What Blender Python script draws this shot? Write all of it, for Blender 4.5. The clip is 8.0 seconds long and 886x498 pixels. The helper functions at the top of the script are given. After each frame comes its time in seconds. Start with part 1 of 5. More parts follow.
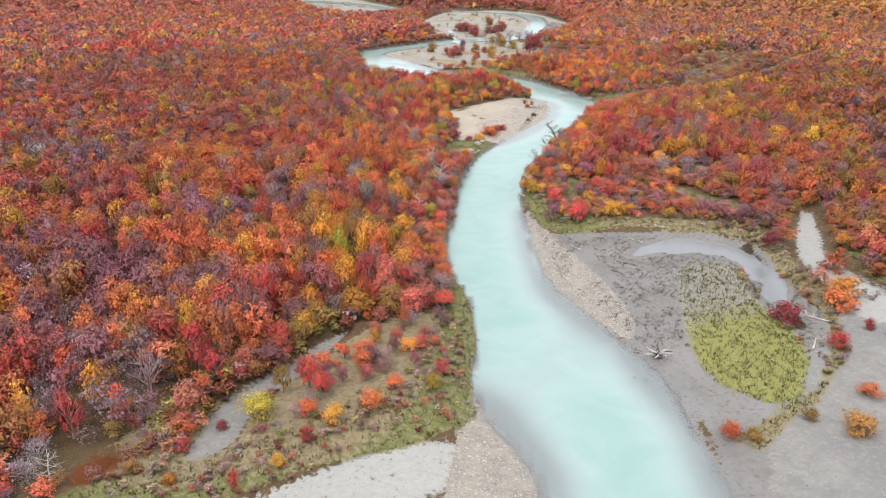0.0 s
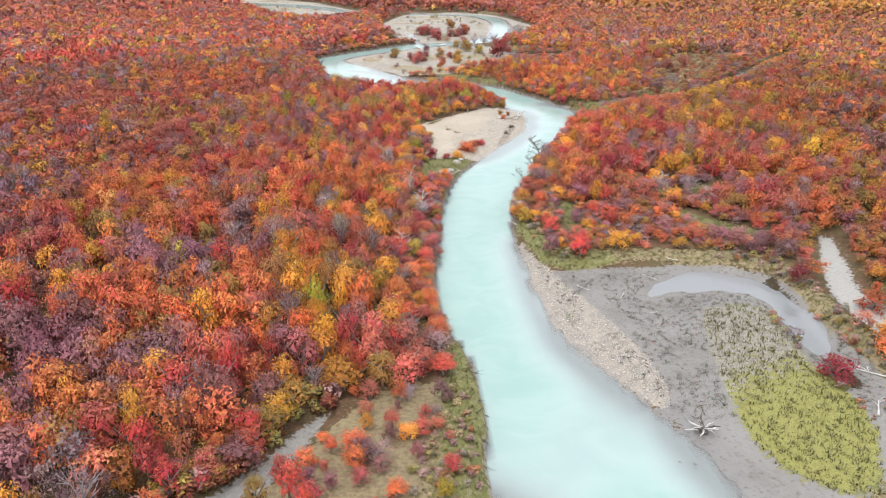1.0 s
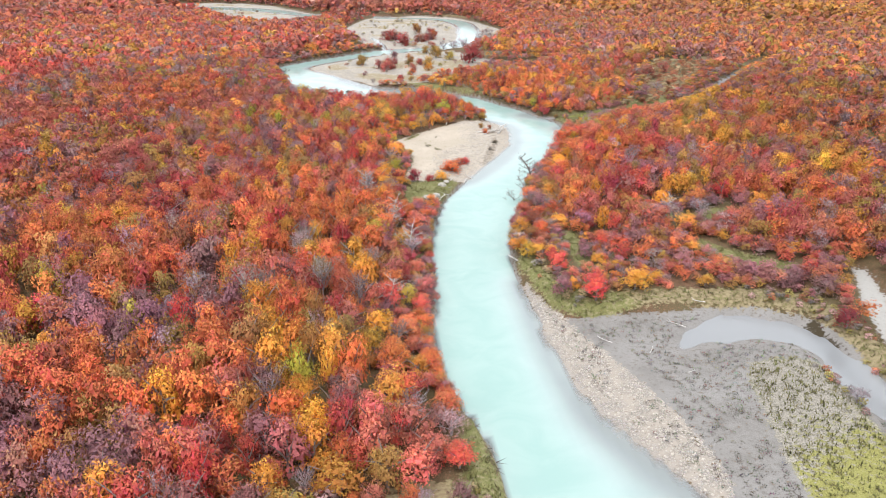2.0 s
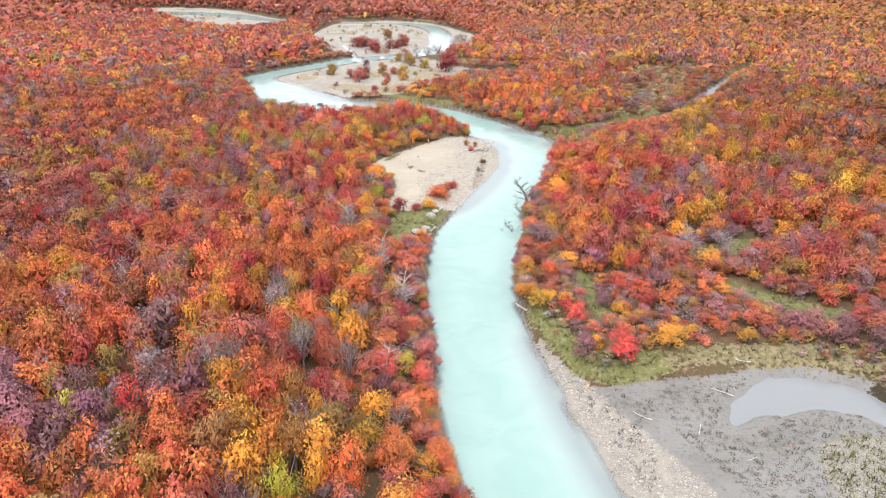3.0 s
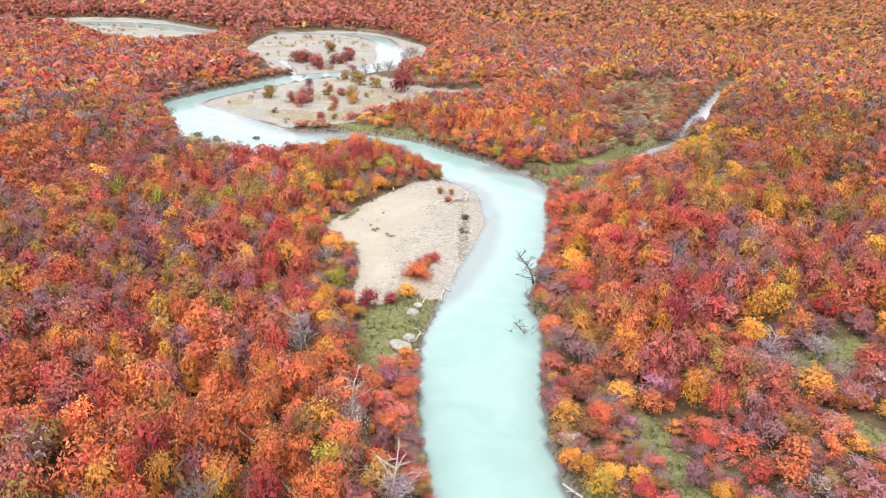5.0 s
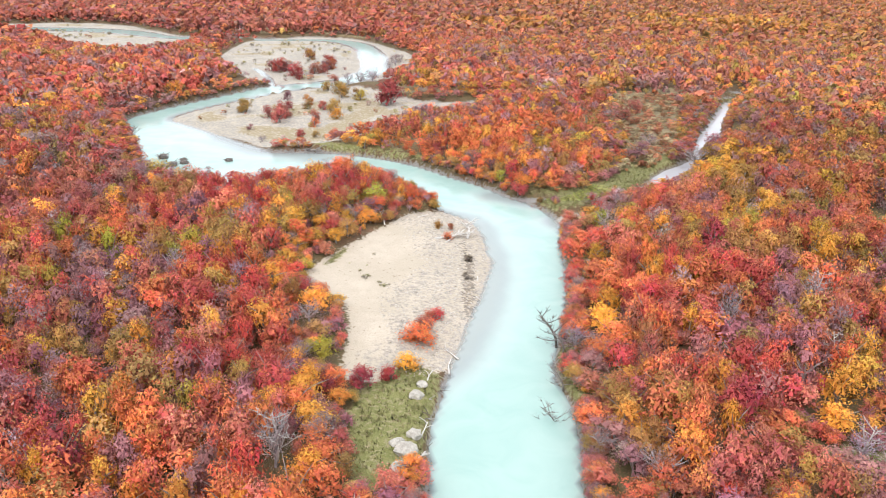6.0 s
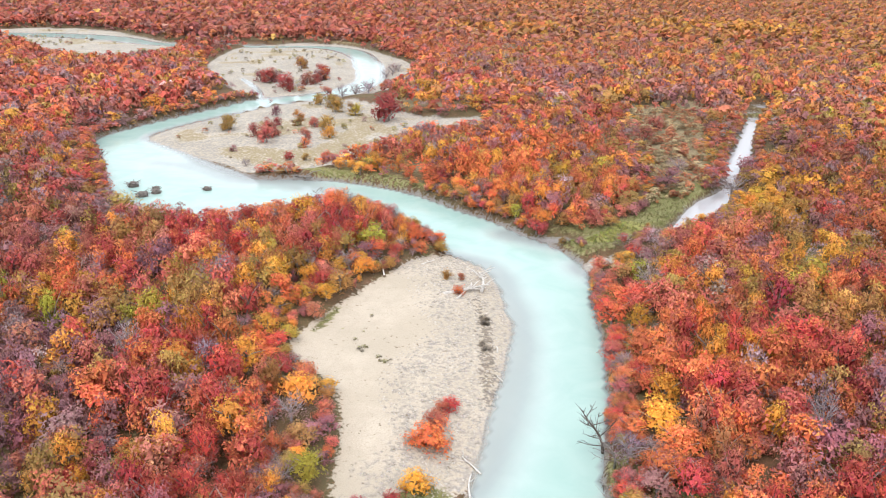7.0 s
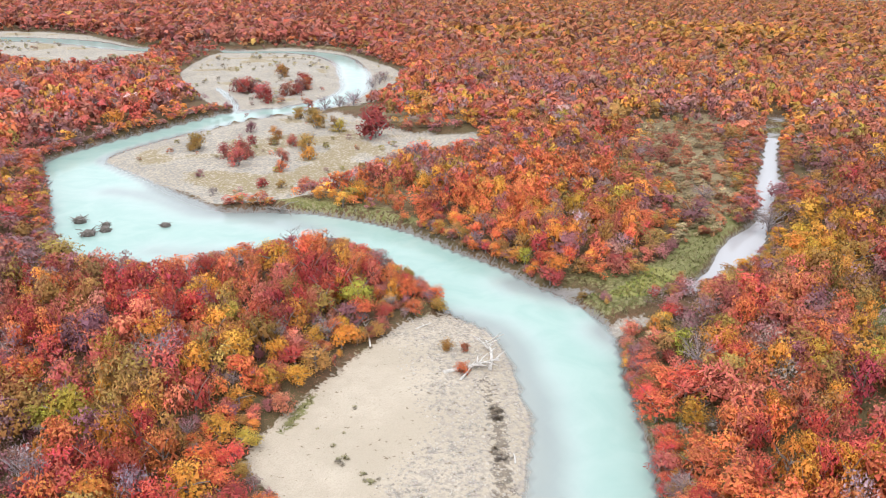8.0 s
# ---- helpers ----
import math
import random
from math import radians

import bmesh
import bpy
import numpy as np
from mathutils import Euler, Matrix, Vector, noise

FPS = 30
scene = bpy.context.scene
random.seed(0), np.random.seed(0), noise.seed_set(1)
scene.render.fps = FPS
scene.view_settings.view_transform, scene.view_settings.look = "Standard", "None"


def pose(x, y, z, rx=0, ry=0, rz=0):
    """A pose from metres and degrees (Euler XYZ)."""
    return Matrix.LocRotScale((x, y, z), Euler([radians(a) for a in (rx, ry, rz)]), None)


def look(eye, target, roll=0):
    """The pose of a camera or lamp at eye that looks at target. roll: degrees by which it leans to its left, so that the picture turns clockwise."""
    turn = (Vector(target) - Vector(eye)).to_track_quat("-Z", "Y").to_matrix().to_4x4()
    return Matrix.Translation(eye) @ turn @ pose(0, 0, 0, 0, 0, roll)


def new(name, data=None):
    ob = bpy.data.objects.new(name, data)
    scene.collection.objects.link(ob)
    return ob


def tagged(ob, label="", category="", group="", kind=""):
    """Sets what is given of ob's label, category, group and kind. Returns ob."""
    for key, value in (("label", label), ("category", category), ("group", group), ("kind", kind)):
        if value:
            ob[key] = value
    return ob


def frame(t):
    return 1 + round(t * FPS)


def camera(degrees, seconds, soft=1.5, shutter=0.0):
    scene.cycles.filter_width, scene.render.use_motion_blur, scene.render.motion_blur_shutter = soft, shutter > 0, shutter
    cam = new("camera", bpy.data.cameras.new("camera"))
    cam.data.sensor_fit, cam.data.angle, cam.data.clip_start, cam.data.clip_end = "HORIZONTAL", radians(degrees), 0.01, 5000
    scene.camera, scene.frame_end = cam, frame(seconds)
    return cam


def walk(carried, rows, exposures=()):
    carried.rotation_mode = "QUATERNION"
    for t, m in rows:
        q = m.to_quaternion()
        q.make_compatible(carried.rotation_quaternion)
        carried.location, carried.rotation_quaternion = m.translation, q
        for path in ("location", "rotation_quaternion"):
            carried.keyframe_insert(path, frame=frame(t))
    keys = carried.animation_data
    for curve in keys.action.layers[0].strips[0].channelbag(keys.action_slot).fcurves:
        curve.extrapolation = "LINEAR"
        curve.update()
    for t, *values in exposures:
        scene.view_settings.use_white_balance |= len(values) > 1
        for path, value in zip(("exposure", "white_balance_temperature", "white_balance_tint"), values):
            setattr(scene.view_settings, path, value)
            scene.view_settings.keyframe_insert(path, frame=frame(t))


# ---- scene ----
cam = camera(59.0, 8.0, 1.0)
PATH = [
    (0, (0.573, -1.206, 34.832), (0.592, 0.653, 34.093), 0.8),
    (0.5, (-1.033, 5.31, 34.781), (-0.959, 7.167, 34.042), 0.7),
    (1, (-2.61, 11.788, 34.667), (-2.482, 13.643, 33.93), 0.7),
    (1.5, (-4.083, 18.11, 34.555), (-3.904, 19.961, 33.82), 0.7),
    (3, (-6.621, 37.7, 34.394), (-6.312, 39.538, 33.667), 0.8),
    (3.5, (-6.72, 44.749, 34.279), (-6.376, 46.581, 33.555), 0.8),
    (4, (-6.62, 52.127, 34.184), (-6.24, 53.953, 33.463), 0.8),
    (4.5, (-6.309, 59.594, 34.06), (-5.894, 61.414, 33.341), 0.8),
    (6, (-4.526, 81.93, 33.586), (-4.026, 83.733, 32.878), 0.9),
    (6.5, (-3.387, 89.713, 33.557), (-2.886, 91.516, 32.853), 0.9),
    (7, (-1.871, 97.669, 33.607), (-1.359, 99.47, 32.905), 1.0),
    (7.5, (-0.202, 105.749, 33.634), (0.332, 107.545, 32.932), 1.0),
    (8, (1.583, 113.791, 33.604), (2.125, 115.584, 32.903), 1.1),
]
walk(cam, [(t, look(eye, target, roll)) for t, eye, target, roll in PATH],
     exposures=[(0, 0.29), (1.5, 0.51), (3.5, 0.61), (6, 0.66), (7, 0.6), (8, 0.46)])

# ---------------------------------------------------------------- light
world = bpy.data.worlds.new("overcast_sky")
scene.world = world
world.use_nodes = True
wn, wl = world.node_tree.nodes, world.node_tree.links
wn.clear()
sky = wn.new("ShaderNodeTexSky")
sky.sky_type = "NISHITA"
sky.sun_disc = False
sky.sun_elevation, sky.sun_rotation = radians(64), radians(-140)
cloud = wn.new("ShaderNodeMixRGB")
cloud.inputs[0].default_value = 0.82
cloud.inputs[2].default_value = (7.6, 7.9, 8.3, 1)
wl.new(sky.outputs[0], cloud.inputs[1])
bg = wn.new("ShaderNodeBackground")
bg.inputs[1].default_value = 0.15
wl.new(cloud.outputs[0], bg.inputs[0])
wout = wn.new("ShaderNodeOutputWorld")
wl.new(bg.outputs[0], wout.inputs[0])
sun_data = bpy.data.lights.new("sun", "SUN")
sun_data.energy, sun_data.angle, sun_data.color = 0.95, radians(20), (1.0, 0.96, 0.9)
sun = new("sun", sun_data)
sun.matrix_world = look((-25, -30, 80), (0, 0, 0))


# ---------------------------------------------------------------- numeric helpers
def rng_of(seed):
    return np.random.default_rng(seed)


def vnoise(x, y, scale, seed):
    """Smooth value noise in -1..1."""
    x, y = np.asarray(x, float) / scale, np.asarray(y, float) / scale
    xi, yi = np.floor(x).astype(np.int64), np.floor(y).astype(np.int64)
    fx, fy = x - xi, y - yi
    fx, fy = fx * fx * (3 - 2 * fx), fy * fy * (3 - 2 * fy)

    def corner(a, b):
        h = (a * 374761393 + b * 668265263 + seed * 1442695041) & 0xFFFFFFFF
        h = ((h ^ (h >> 13)) * 1274126177) & 0xFFFFFFFF
        return ((h ^ (h >> 16)) & 0xFFFF) / 32767.5 - 1
    a, b = corner(xi, yi), corner(xi + 1, yi)
    c, d = corner(xi, yi + 1), corner(xi + 1, yi + 1)
    return (a + (b - a) * fx) * (1 - fy) + (c + (d - c) * fx) * fy


def fbm(x, y, scale, seed, octaves=3):
    return sum(vnoise(x, y, scale / 2**k, seed + 17 * k) / 2**k for k in range(octaves)) / 1.6


def ramp(v, a, b):
    v = np.clip((v - a) / (b - a), 0, 1)
    return v * v * (3 - 2 * v)


def glide(points, steps=4):
    """A smooth line through open control points of any width."""
    p = np.array(points, float)
    p = np.vstack([2 * p[0] - p[1], p, 2 * p[-1] - p[-2]])
    out = []
    for i in range(1, len(p) - 2):
        for k in range(steps):
            u = k / steps
            out.append(0.5 * (2 * p[i] + (p[i + 1] - p[i - 1]) * u + (2 * p[i - 1] - 5 * p[i] + 4 * p[i + 1] - p[i + 2]) * u**2
                              + (3 * p[i] - p[i - 1] - 3 * p[i + 1] + p[i + 2]) * u**3))
    out.append(p[-2])
    return np.array(out)


def stroke(x, y, points, steps=4):
    """Signed distance to a band along (x, y, half width) points; negative inside."""
    line = glide(points, steps) if len(points) > 2 else np.array(points, float)
    best = np.full(np.shape(x), 1e6)
    for a, b in zip(line[:-1], line[1:]):
        ex, ey = b[0] - a[0], b[1] - a[1]
        u = np.clip(((x - a[0]) * ex + (y - a[1]) * ey) / (ex * ex + ey * ey + 1e-9), 0, 1)
        best = np.minimum(best, np.hypot(x - a[0] - u * ex, y - a[1] - u * ey) - (a[2] + (b[2] - a[2]) * u))
    return best


def outline(x, y, points, steps=3):
    """Signed distance to a closed smooth outline; negative inside."""
    p = np.array(points, float)
    ring = glide(np.vstack([p[-1], p, p[0], p[1]]), steps)[steps:-steps]
    best, inside = np.full(np.shape(x), 1e6), np.zeros(np.shape(x), bool)
    for a, b in zip(ring, np.roll(ring, -1, 0)):
        ex, ey = b[0] - a[0], b[1] - a[1]
        if abs(ex) + abs(ey) < 1e-9:
            continue
        u = np.clip(((x - a[0]) * ex + (y - a[1]) * ey) / (ex * ex + ey * ey), 0, 1)
        best = np.minimum(best, np.hypot(x - a[0] - u * ex, y - a[1] - u * ey))
        cross = (a[1] > y) != (b[1] > y)
        inside ^= cross & (x < a[0] + (y - a[1]) * ex / (ey if abs(ey) > 1e-9 else 1e-9))
    return np.where(inside, -best, best)


# ---------------------------------------------------------------- plan of the valley (metres)
RIVER = [(16, -60, 7), (15, -20, 7), (14.5, 20, 6.8), (14.2, 41, 6.6), (13.6, 48, 7.4), (12.1, 55, 8.3), (11.6, 61, 7.2),
         (10.2, 68, 5.9), (8.6, 74, 5.1), (7.0, 83, 5.5), (7.5, 94.6, 4.9), (8.1, 107, 4.7), (9.6, 116, 4.9), (11.8, 124, 5.5),
         (14.6, 132, 5.3), (16.8, 139, 4.5), (22.6, 150, 4.7), (26.8, 159, 4.5), (29.2, 168, 5.0), (31.2, 176, 6.0),
         (28.3, 185, 6.3), (25.2, 194, 5.2), (20.0, 204.3, 5.3), (12.5, 209.5, 7.4), (4, 211, 9.6)]
UPPER = [(4, 211, 9.6), (-5, 211.5, 12), (-11, 226, 9.2), (-18, 245, 6.0), (-20.5, 255, 4.6), (-14.5, 265.5, 3.9), (-1.5, 280, 4.4), (8, 290, 4.8),
         (21, 296, 4.6), (31, 305, 4.4), (39, 322, 4.2), (43.5, 346, 5), (46, 372, 5), (44, 394, 5.5), (35, 406, 5), (20, 409, 3.6),
         (3, 412, 4), (-24, 424, 5), (-45, 450, 8), (-75, 466, 9), (-130, 476, 8)]
CREEK = [(46.8, 178.6, 0.3), (48.6, 179.6, 0.7), (51.6, 181.4, 1.2), (57.4, 185.2, 2.0), (62.5, 189.6, 2.4), (67, 193.6, 2.0), (74, 200, 0.8), (84.5, 212.5, 2.2), (92, 222, 1.8), (104, 237, 1.7), (125, 262, 1.2)]
POND = [(23.8, 84.6, 0.9), (27.5, 87, 2.0), (32.5, 88.6, 2.6), (37, 85, 2.3), (37.4, 79.5, 1.6), (36.4, 74, 1.1), (36.0, 69, 0.8)]
RUST_POOL = [(-22.8, 42.0, 0.9), (-21.4, 44.2, 1.1), (-19.9, 45.8, 0.6)]
FAR_POOL = [(-178, 443, 3), (-163, 445, 3.5), (-150, 447, 2.5)]

SAND_BAR = [(2.6, 138.5), (4.4, 146), (4.7, 153), (2.2, 161), (7.2, 168.4), (14.5, 176.5), (20.2, 181.5), (26.3, 178), (26.2, 170), (24.2, 160.5),
            (20.8, 152), (16.8, 145), (12.8, 139.5), (8, 137.6)]
ISLAND = [(-16.5, 250), (-14.5, 258), (-6, 270), (6, 280), (19, 288.5), (30, 284), (40, 262), (52, 259), (46, 245), (34, 240), (26, 236),
          (19.5, 228), (11, 222.5), (2, 224), (-3, 232), (-10, 241)]
MUD_FLAT = [(18.6, 63.5), (19.3, 70), (17.4, 80), (14.8, 89), (16.6, 91), (25, 91), (32.5, 92), (38.6, 88.5), (40, 82), (40, 70), (44, 62), (52, 40), (50, 5), (21, 5), (21, 40), (21.3, 50)]
GRAVEL_RIGHT = [(12.2, 83), (12.4, 92), (12.9, 100), (13.8, 96), (15, 90), (16.6, 84), (18.2, 78), (19.6, 72), (20, 67), (18.6, 63.8), (15.8, 68.8), (13.6, 75)]
GRASS_ISLE = [(28.8, 80.5), (34.9, 80), (33.8, 72), (34.5, 63), (31.0, 55), (27.2, 53.2), (24.4, 58.5), (24.6, 66), (26.6, 74)]
SAND_RIGHT = [(50.8, 99, 0.8), (47.6, 91, 1.5), (44.6, 82, 1.7), (45.5, 70, 3.6), (40, 54, 8.5), (33, 42, 9), (31, 20, 12)]
GRAVEL_LEFT = [(3.2, 53), (6.4, 47.5), (8.4, 41), (9, 30), (2, 30), (1.5, 42), (2.6, 48)]
SAND_LEFT = [(2.5, 44.5, 2.3), (-1, 43.4, 3.0), (-6, 40.3, 3.2), (-12, 36.5, 3), (-22, 32, 3)]
MEADOW = [(-18, 45, 4), (-9, 50, 6), (-4, 57, 5), (-1, 64, 3)]
PATHWAY = [(-16.2, 42.5, 1.2), (-15.1, 48, 1.6), (-13.8, 53, 1.1), (-11, 56.9, 0.8), (-8.2, 62.7, 0.4)]
BANK_GRASS = [(3.2, 78, 0.6), (2.9, 66, 1.4), (2.2, 57, 2.0), (0.2, 50.5, 2.6), (-7, 46.5, 2.2), (-14, 42.5, 2.8), (-22, 38, 3)]
FLAT_EDGE = [(14.1, 105, 0.6), (15.0, 97, 1.1), (17, 92.4, 1.3), (22.5, 93.6, 1.6), (30, 93.4, 1.6), (36, 92.6, 1.6), (40.6, 87.5, 1.2), (40.2, 74, 0.9), (38.5, 64, 0.5), (33, 55, 0.1), (28.5, 51, 0.3), (24.5, 47.8, 0.9)]
SPIT = [(3.2, 124.5, 1.8), (5.6, 131.5, 3.2), (8.6, 137.6, 2.2)]
CREEK_GRASS = [(38.4, 179.9, 0.9), (42.4, 179.8, 1.6), (48, 183.6, 2.2), (54, 187.5, 2.4), (63, 198, 3.0), (72, 212, 5), (80, 228, 6), (92, 250, 7)]
GLADE_A = [(35, 118.5, 1.2), (40, 116.5, 1.8), (45, 118.5, 1.8)]
GLADE_B = [(35.5, 108.5, 1.0), (37.5, 103, 2.2), (42, 99, 2.2)]
GLADE_C = [(21, 112.5, 0.6), (20.6, 108, 1.0), (20.2, 101.5, 1.1)]
ISLE_BANK = [(6, 225, 0.5), (10, 221.5, 0.9), (15, 217.0, 1.0), (20, 212.6, 0.7), (26, 207.5, 0.5), (31, 201, 0.3)]
CLEARING = [(80, 229, 1.2), (85, 238, 1.6), (90, 248, 2)]
SIDE_CHANNEL = [(4.5, 282, 1.2), (7.5, 298, 0.8), (6.5, 314, 1.0), (4, 330, 0.6)]
PEAT = [(38.4, 87.4, 0.5), (37.4, 80, 0.6), (36.6, 74, 0.4), (36, 69.5, 0.6), (35.8, 66, 0.5)]
SHOALS = ([(13.6, 74, 1.0), (15.5, 66, 2.4), (12.2, 60.5, 2.0), (8.6, 55.5, 1.8), (6.4, 50.5, 1.6), (6.8, 45, 1.4)], [(19.8, 66, 1.6), (19.2, 60, 2.0), (20.6, 54, 1.3), (21.2, 48, 0.8), (21, 40, 0.8)],
          [(-13, 234.5, 1.5), (-7.5, 231, 2.2), (-1, 222, 2.6), (4.8, 219, 2.2), (9.5, 214.5, 2.4), (14.8, 209.3, 1.0)], [(-6, 207, 0.6), (-2, 205.6, 1.6), (3, 204.6, 1.6)])
BAR_EDGE = [(20, 181.6, 0.4), (17, 179.2, -0.3), (13, 175.4, -0.2), (9.5, 171, -0.6), (6.2, 166.4, 0.2), (3.5, 162, -0.6)]
DEBRIS = [(21.8, 168.2, 0.3), (21.2, 164, 0.45), (20.4, 160.6, 0.5), (19.3, 157.2, 0.5), (18.2, 153.6, 0.6), (17.0, 149, 0.4)]
MUD_STRIP = [(32, 187, 0.5), (36.8, 183.4, 0.8), (39, 181.9, 0.4)]
PEBBLE_BANK = [(37.2, 173.8, 1.0), (40, 174.6, 1.0)]
UPPER_FLAT = [(5, 297), (0, 312), (-5, 338), (-4, 366), (9, 408), (36, 414), (50, 398), (55, 370), (57, 345), (49, 322), (43, 305), (35, 295), (21, 291)]
FAR_FLAT = [(-20, 366), (-40, 362), (-56, 386), (-66, 414), (-92, 448), (-110, 480), (-58, 484), (-22, 430), (-17, 408)]


def plan(x, y):
    """Everything that the ground is, at the places x, y."""
    wob = 0.35 * fbm(x, y, 3.5, 5) + 0.5 * fbm(x, y, 11, 9)
    water = np.minimum.reduce([stroke(x, y, RIVER), stroke(x, y, UPPER), stroke(x, y, CREEK), stroke(x, y, FAR_POOL), stroke(x, y, SIDE_CHANNEL)]) + 0.8 * wob
    pond = np.minimum(stroke(x, y, POND), stroke(x, y, RUST_POOL)) + 1.6 * wob + 1.1 * fbm(x, y, 3.2, 13)
    sand = np.minimum.reduce([outline(x, y, SAND_BAR), outline(x, y, ISLAND), stroke(x, y, SAND_RIGHT), stroke(x, y, SAND_LEFT), stroke(x, y, PATHWAY),
                              stroke(x, y, CLEARING), outline(x, y, UPPER_FLAT), outline(x, y, FAR_FLAT)]) + wob
    gravel = np.minimum.reduce([outline(x, y, GRAVEL_RIGHT), outline(x, y, GRAVEL_LEFT), stroke(x, y, PEBBLE_BANK)]) + 0.5 * wob
    mud = np.minimum(outline(x, y, MUD_FLAT), stroke(x, y, MUD_STRIP)) + wob
    isle = outline(x, y, GRASS_ISLE) + 0.6 * wob
    grass = np.minimum.reduce([isle, stroke(x, y, BANK_GRASS), stroke(x, y, FLAT_EDGE), stroke(x, y, SPIT), stroke(x, y, BAR_EDGE), stroke(x, y, CREEK_GRASS), stroke(x, y, ISLE_BANK), stroke(x, y, GLADE_A), stroke(x, y, GLADE_B), stroke(x, y, GLADE_C)]) + wob
    return water, pond, sand, gravel, mud, isle, grass


def ground_z(x, y, parts=None):
    water, pond, sand, gravel, mud, isle, grass = parts or plan(x, y)
    plain = 1.25 + 0.35 * fbm(x, y, 24, 31) + 0.18 * fbm(x, y, 6, 37)
    low = np.minimum(np.minimum(sand, gravel), mud)
    bar = 1 - ramp(low, -0.3, 2.0)
    bank = plain * ramp(water, -0.5, 0.9)
    beach = 0.05 + np.clip(water * 0.09, 0, 0.55) + 0.07 * fbm(x, y, 5, 41) - 0.16 * (1 - ramp(mud, -1.5, 0.5)) * ramp(sand, -1, 0.5) * ramp(gravel, -1, 0.5)
    z = bank * (1 - bar) + np.maximum(beach, 0.03) * bar * ramp(water, -0.4, 0.4)
    z = np.maximum(z, (0.55 + 0.12 * fbm(x, y, 2, 43)) * (1 - ramp(isle, -1.0, 0.2)) * ramp(water, 0, 1))
    z = z * ramp(pond, -0.6, 0.6) - 0.22 * (1 - ramp(pond, -1.0, 0.4))
    deep = (ramp(-water, 0, 0.6) * 0.6 + ramp(-water, 0.3, 4) * 0.4) * (0.1 + 0.9 * np.maximum(ramp(low, 0.4, 7.0), ramp(-water, 1.2, 3.6) * ramp(y, 200, 240)))
    shoal = np.minimum.reduce([stroke(x, y, line) for line in SHOALS]) + 0.8 * fbm(x, y, 7, 47)
    deep = deep * (1 - np.where(y < 80, 0.72, 0.88) * (1 - ramp(shoal, -1.5, 8.5)))
    return np.where(water < 0, np.minimum(z, 0.02) - 1.3 * deep - 0.05 * ramp(-water, 0, 0.5), z)


# ---------------------------------------------------------------- materials
def material(name, rough=0.8):
    m = bpy.data.materials.new(name)
    m.use_nodes = True
    b = m.node_tree.nodes["Principled BSDF"]
    b.inputs["Roughness"].default_value = rough
    b.inputs["Specular IOR Level"].default_value = 0.25
    return m, m.node_tree.nodes, m.node_tree.links, b


def noise_node(n, l, scale, detail=4, co=None, kind="ShaderNodeTexNoise"):
    t = n.new(kind)
    t.inputs["Scale"].default_value = scale
    if kind == "ShaderNodeTexNoise":
        t.inputs["Detail"].default_value = detail
    l.new(co, t.inputs["Vector"])
    return t


def mix_node(n, l, fac, a, b, mode="MIX"):
    m = n.new("ShaderNodeMixRGB")
    m.blend_type = mode
    for i, v in enumerate((fac, a, b)):
        if hasattr(v, "is_linked"):
            l.new(v, m.inputs[i])
        elif i == 0:
            m.inputs[0].default_value = v
        else:
            m.inputs[i].default_value = (*v, 1)
    return m.outputs[0]


def curve_node(n, l, value, lo, hi, a=0.0, b=1.0):
    m = n.new("ShaderNodeMapRange")
    l.new(value, m.inputs[0])
    for i, v in zip((1, 2, 3, 4), (lo, hi, a, b)):
        m.inputs[i].default_value = v
    return m.outputs[0]


def bump_node(n, l, b, height, strength, distance):
    k = n.new("ShaderNodeBump")
    k.inputs["Strength"].default_value, k.inputs["Distance"].default_value = strength, distance
    l.new(height, k.inputs["Height"])
    l.new(k.outputs[0], b.inputs["Normal"])


def plain_material(name, a, b, scale, rough=0.8, bump=0.4, depth=0.03):
    m, n, l, bs = material(name, rough)
    co = n.new("ShaderNodeTexCoord").outputs["Object"]
    f = noise_node(n, l, scale, 6, co)
    g = noise_node(n, l, scale * 5, 3, co)
    c = mix_node(n, l, curve_node(n, l, f.outputs[0], 0.35, 0.65), a, b)
    c = mix_node(n, l, 0.35, c, g.outputs[0], "OVERLAY")
    l.new(c, bs.inputs["Base Color"])
    bump_node(n, l, bs, g.outputs[0], bump, depth)
    return m


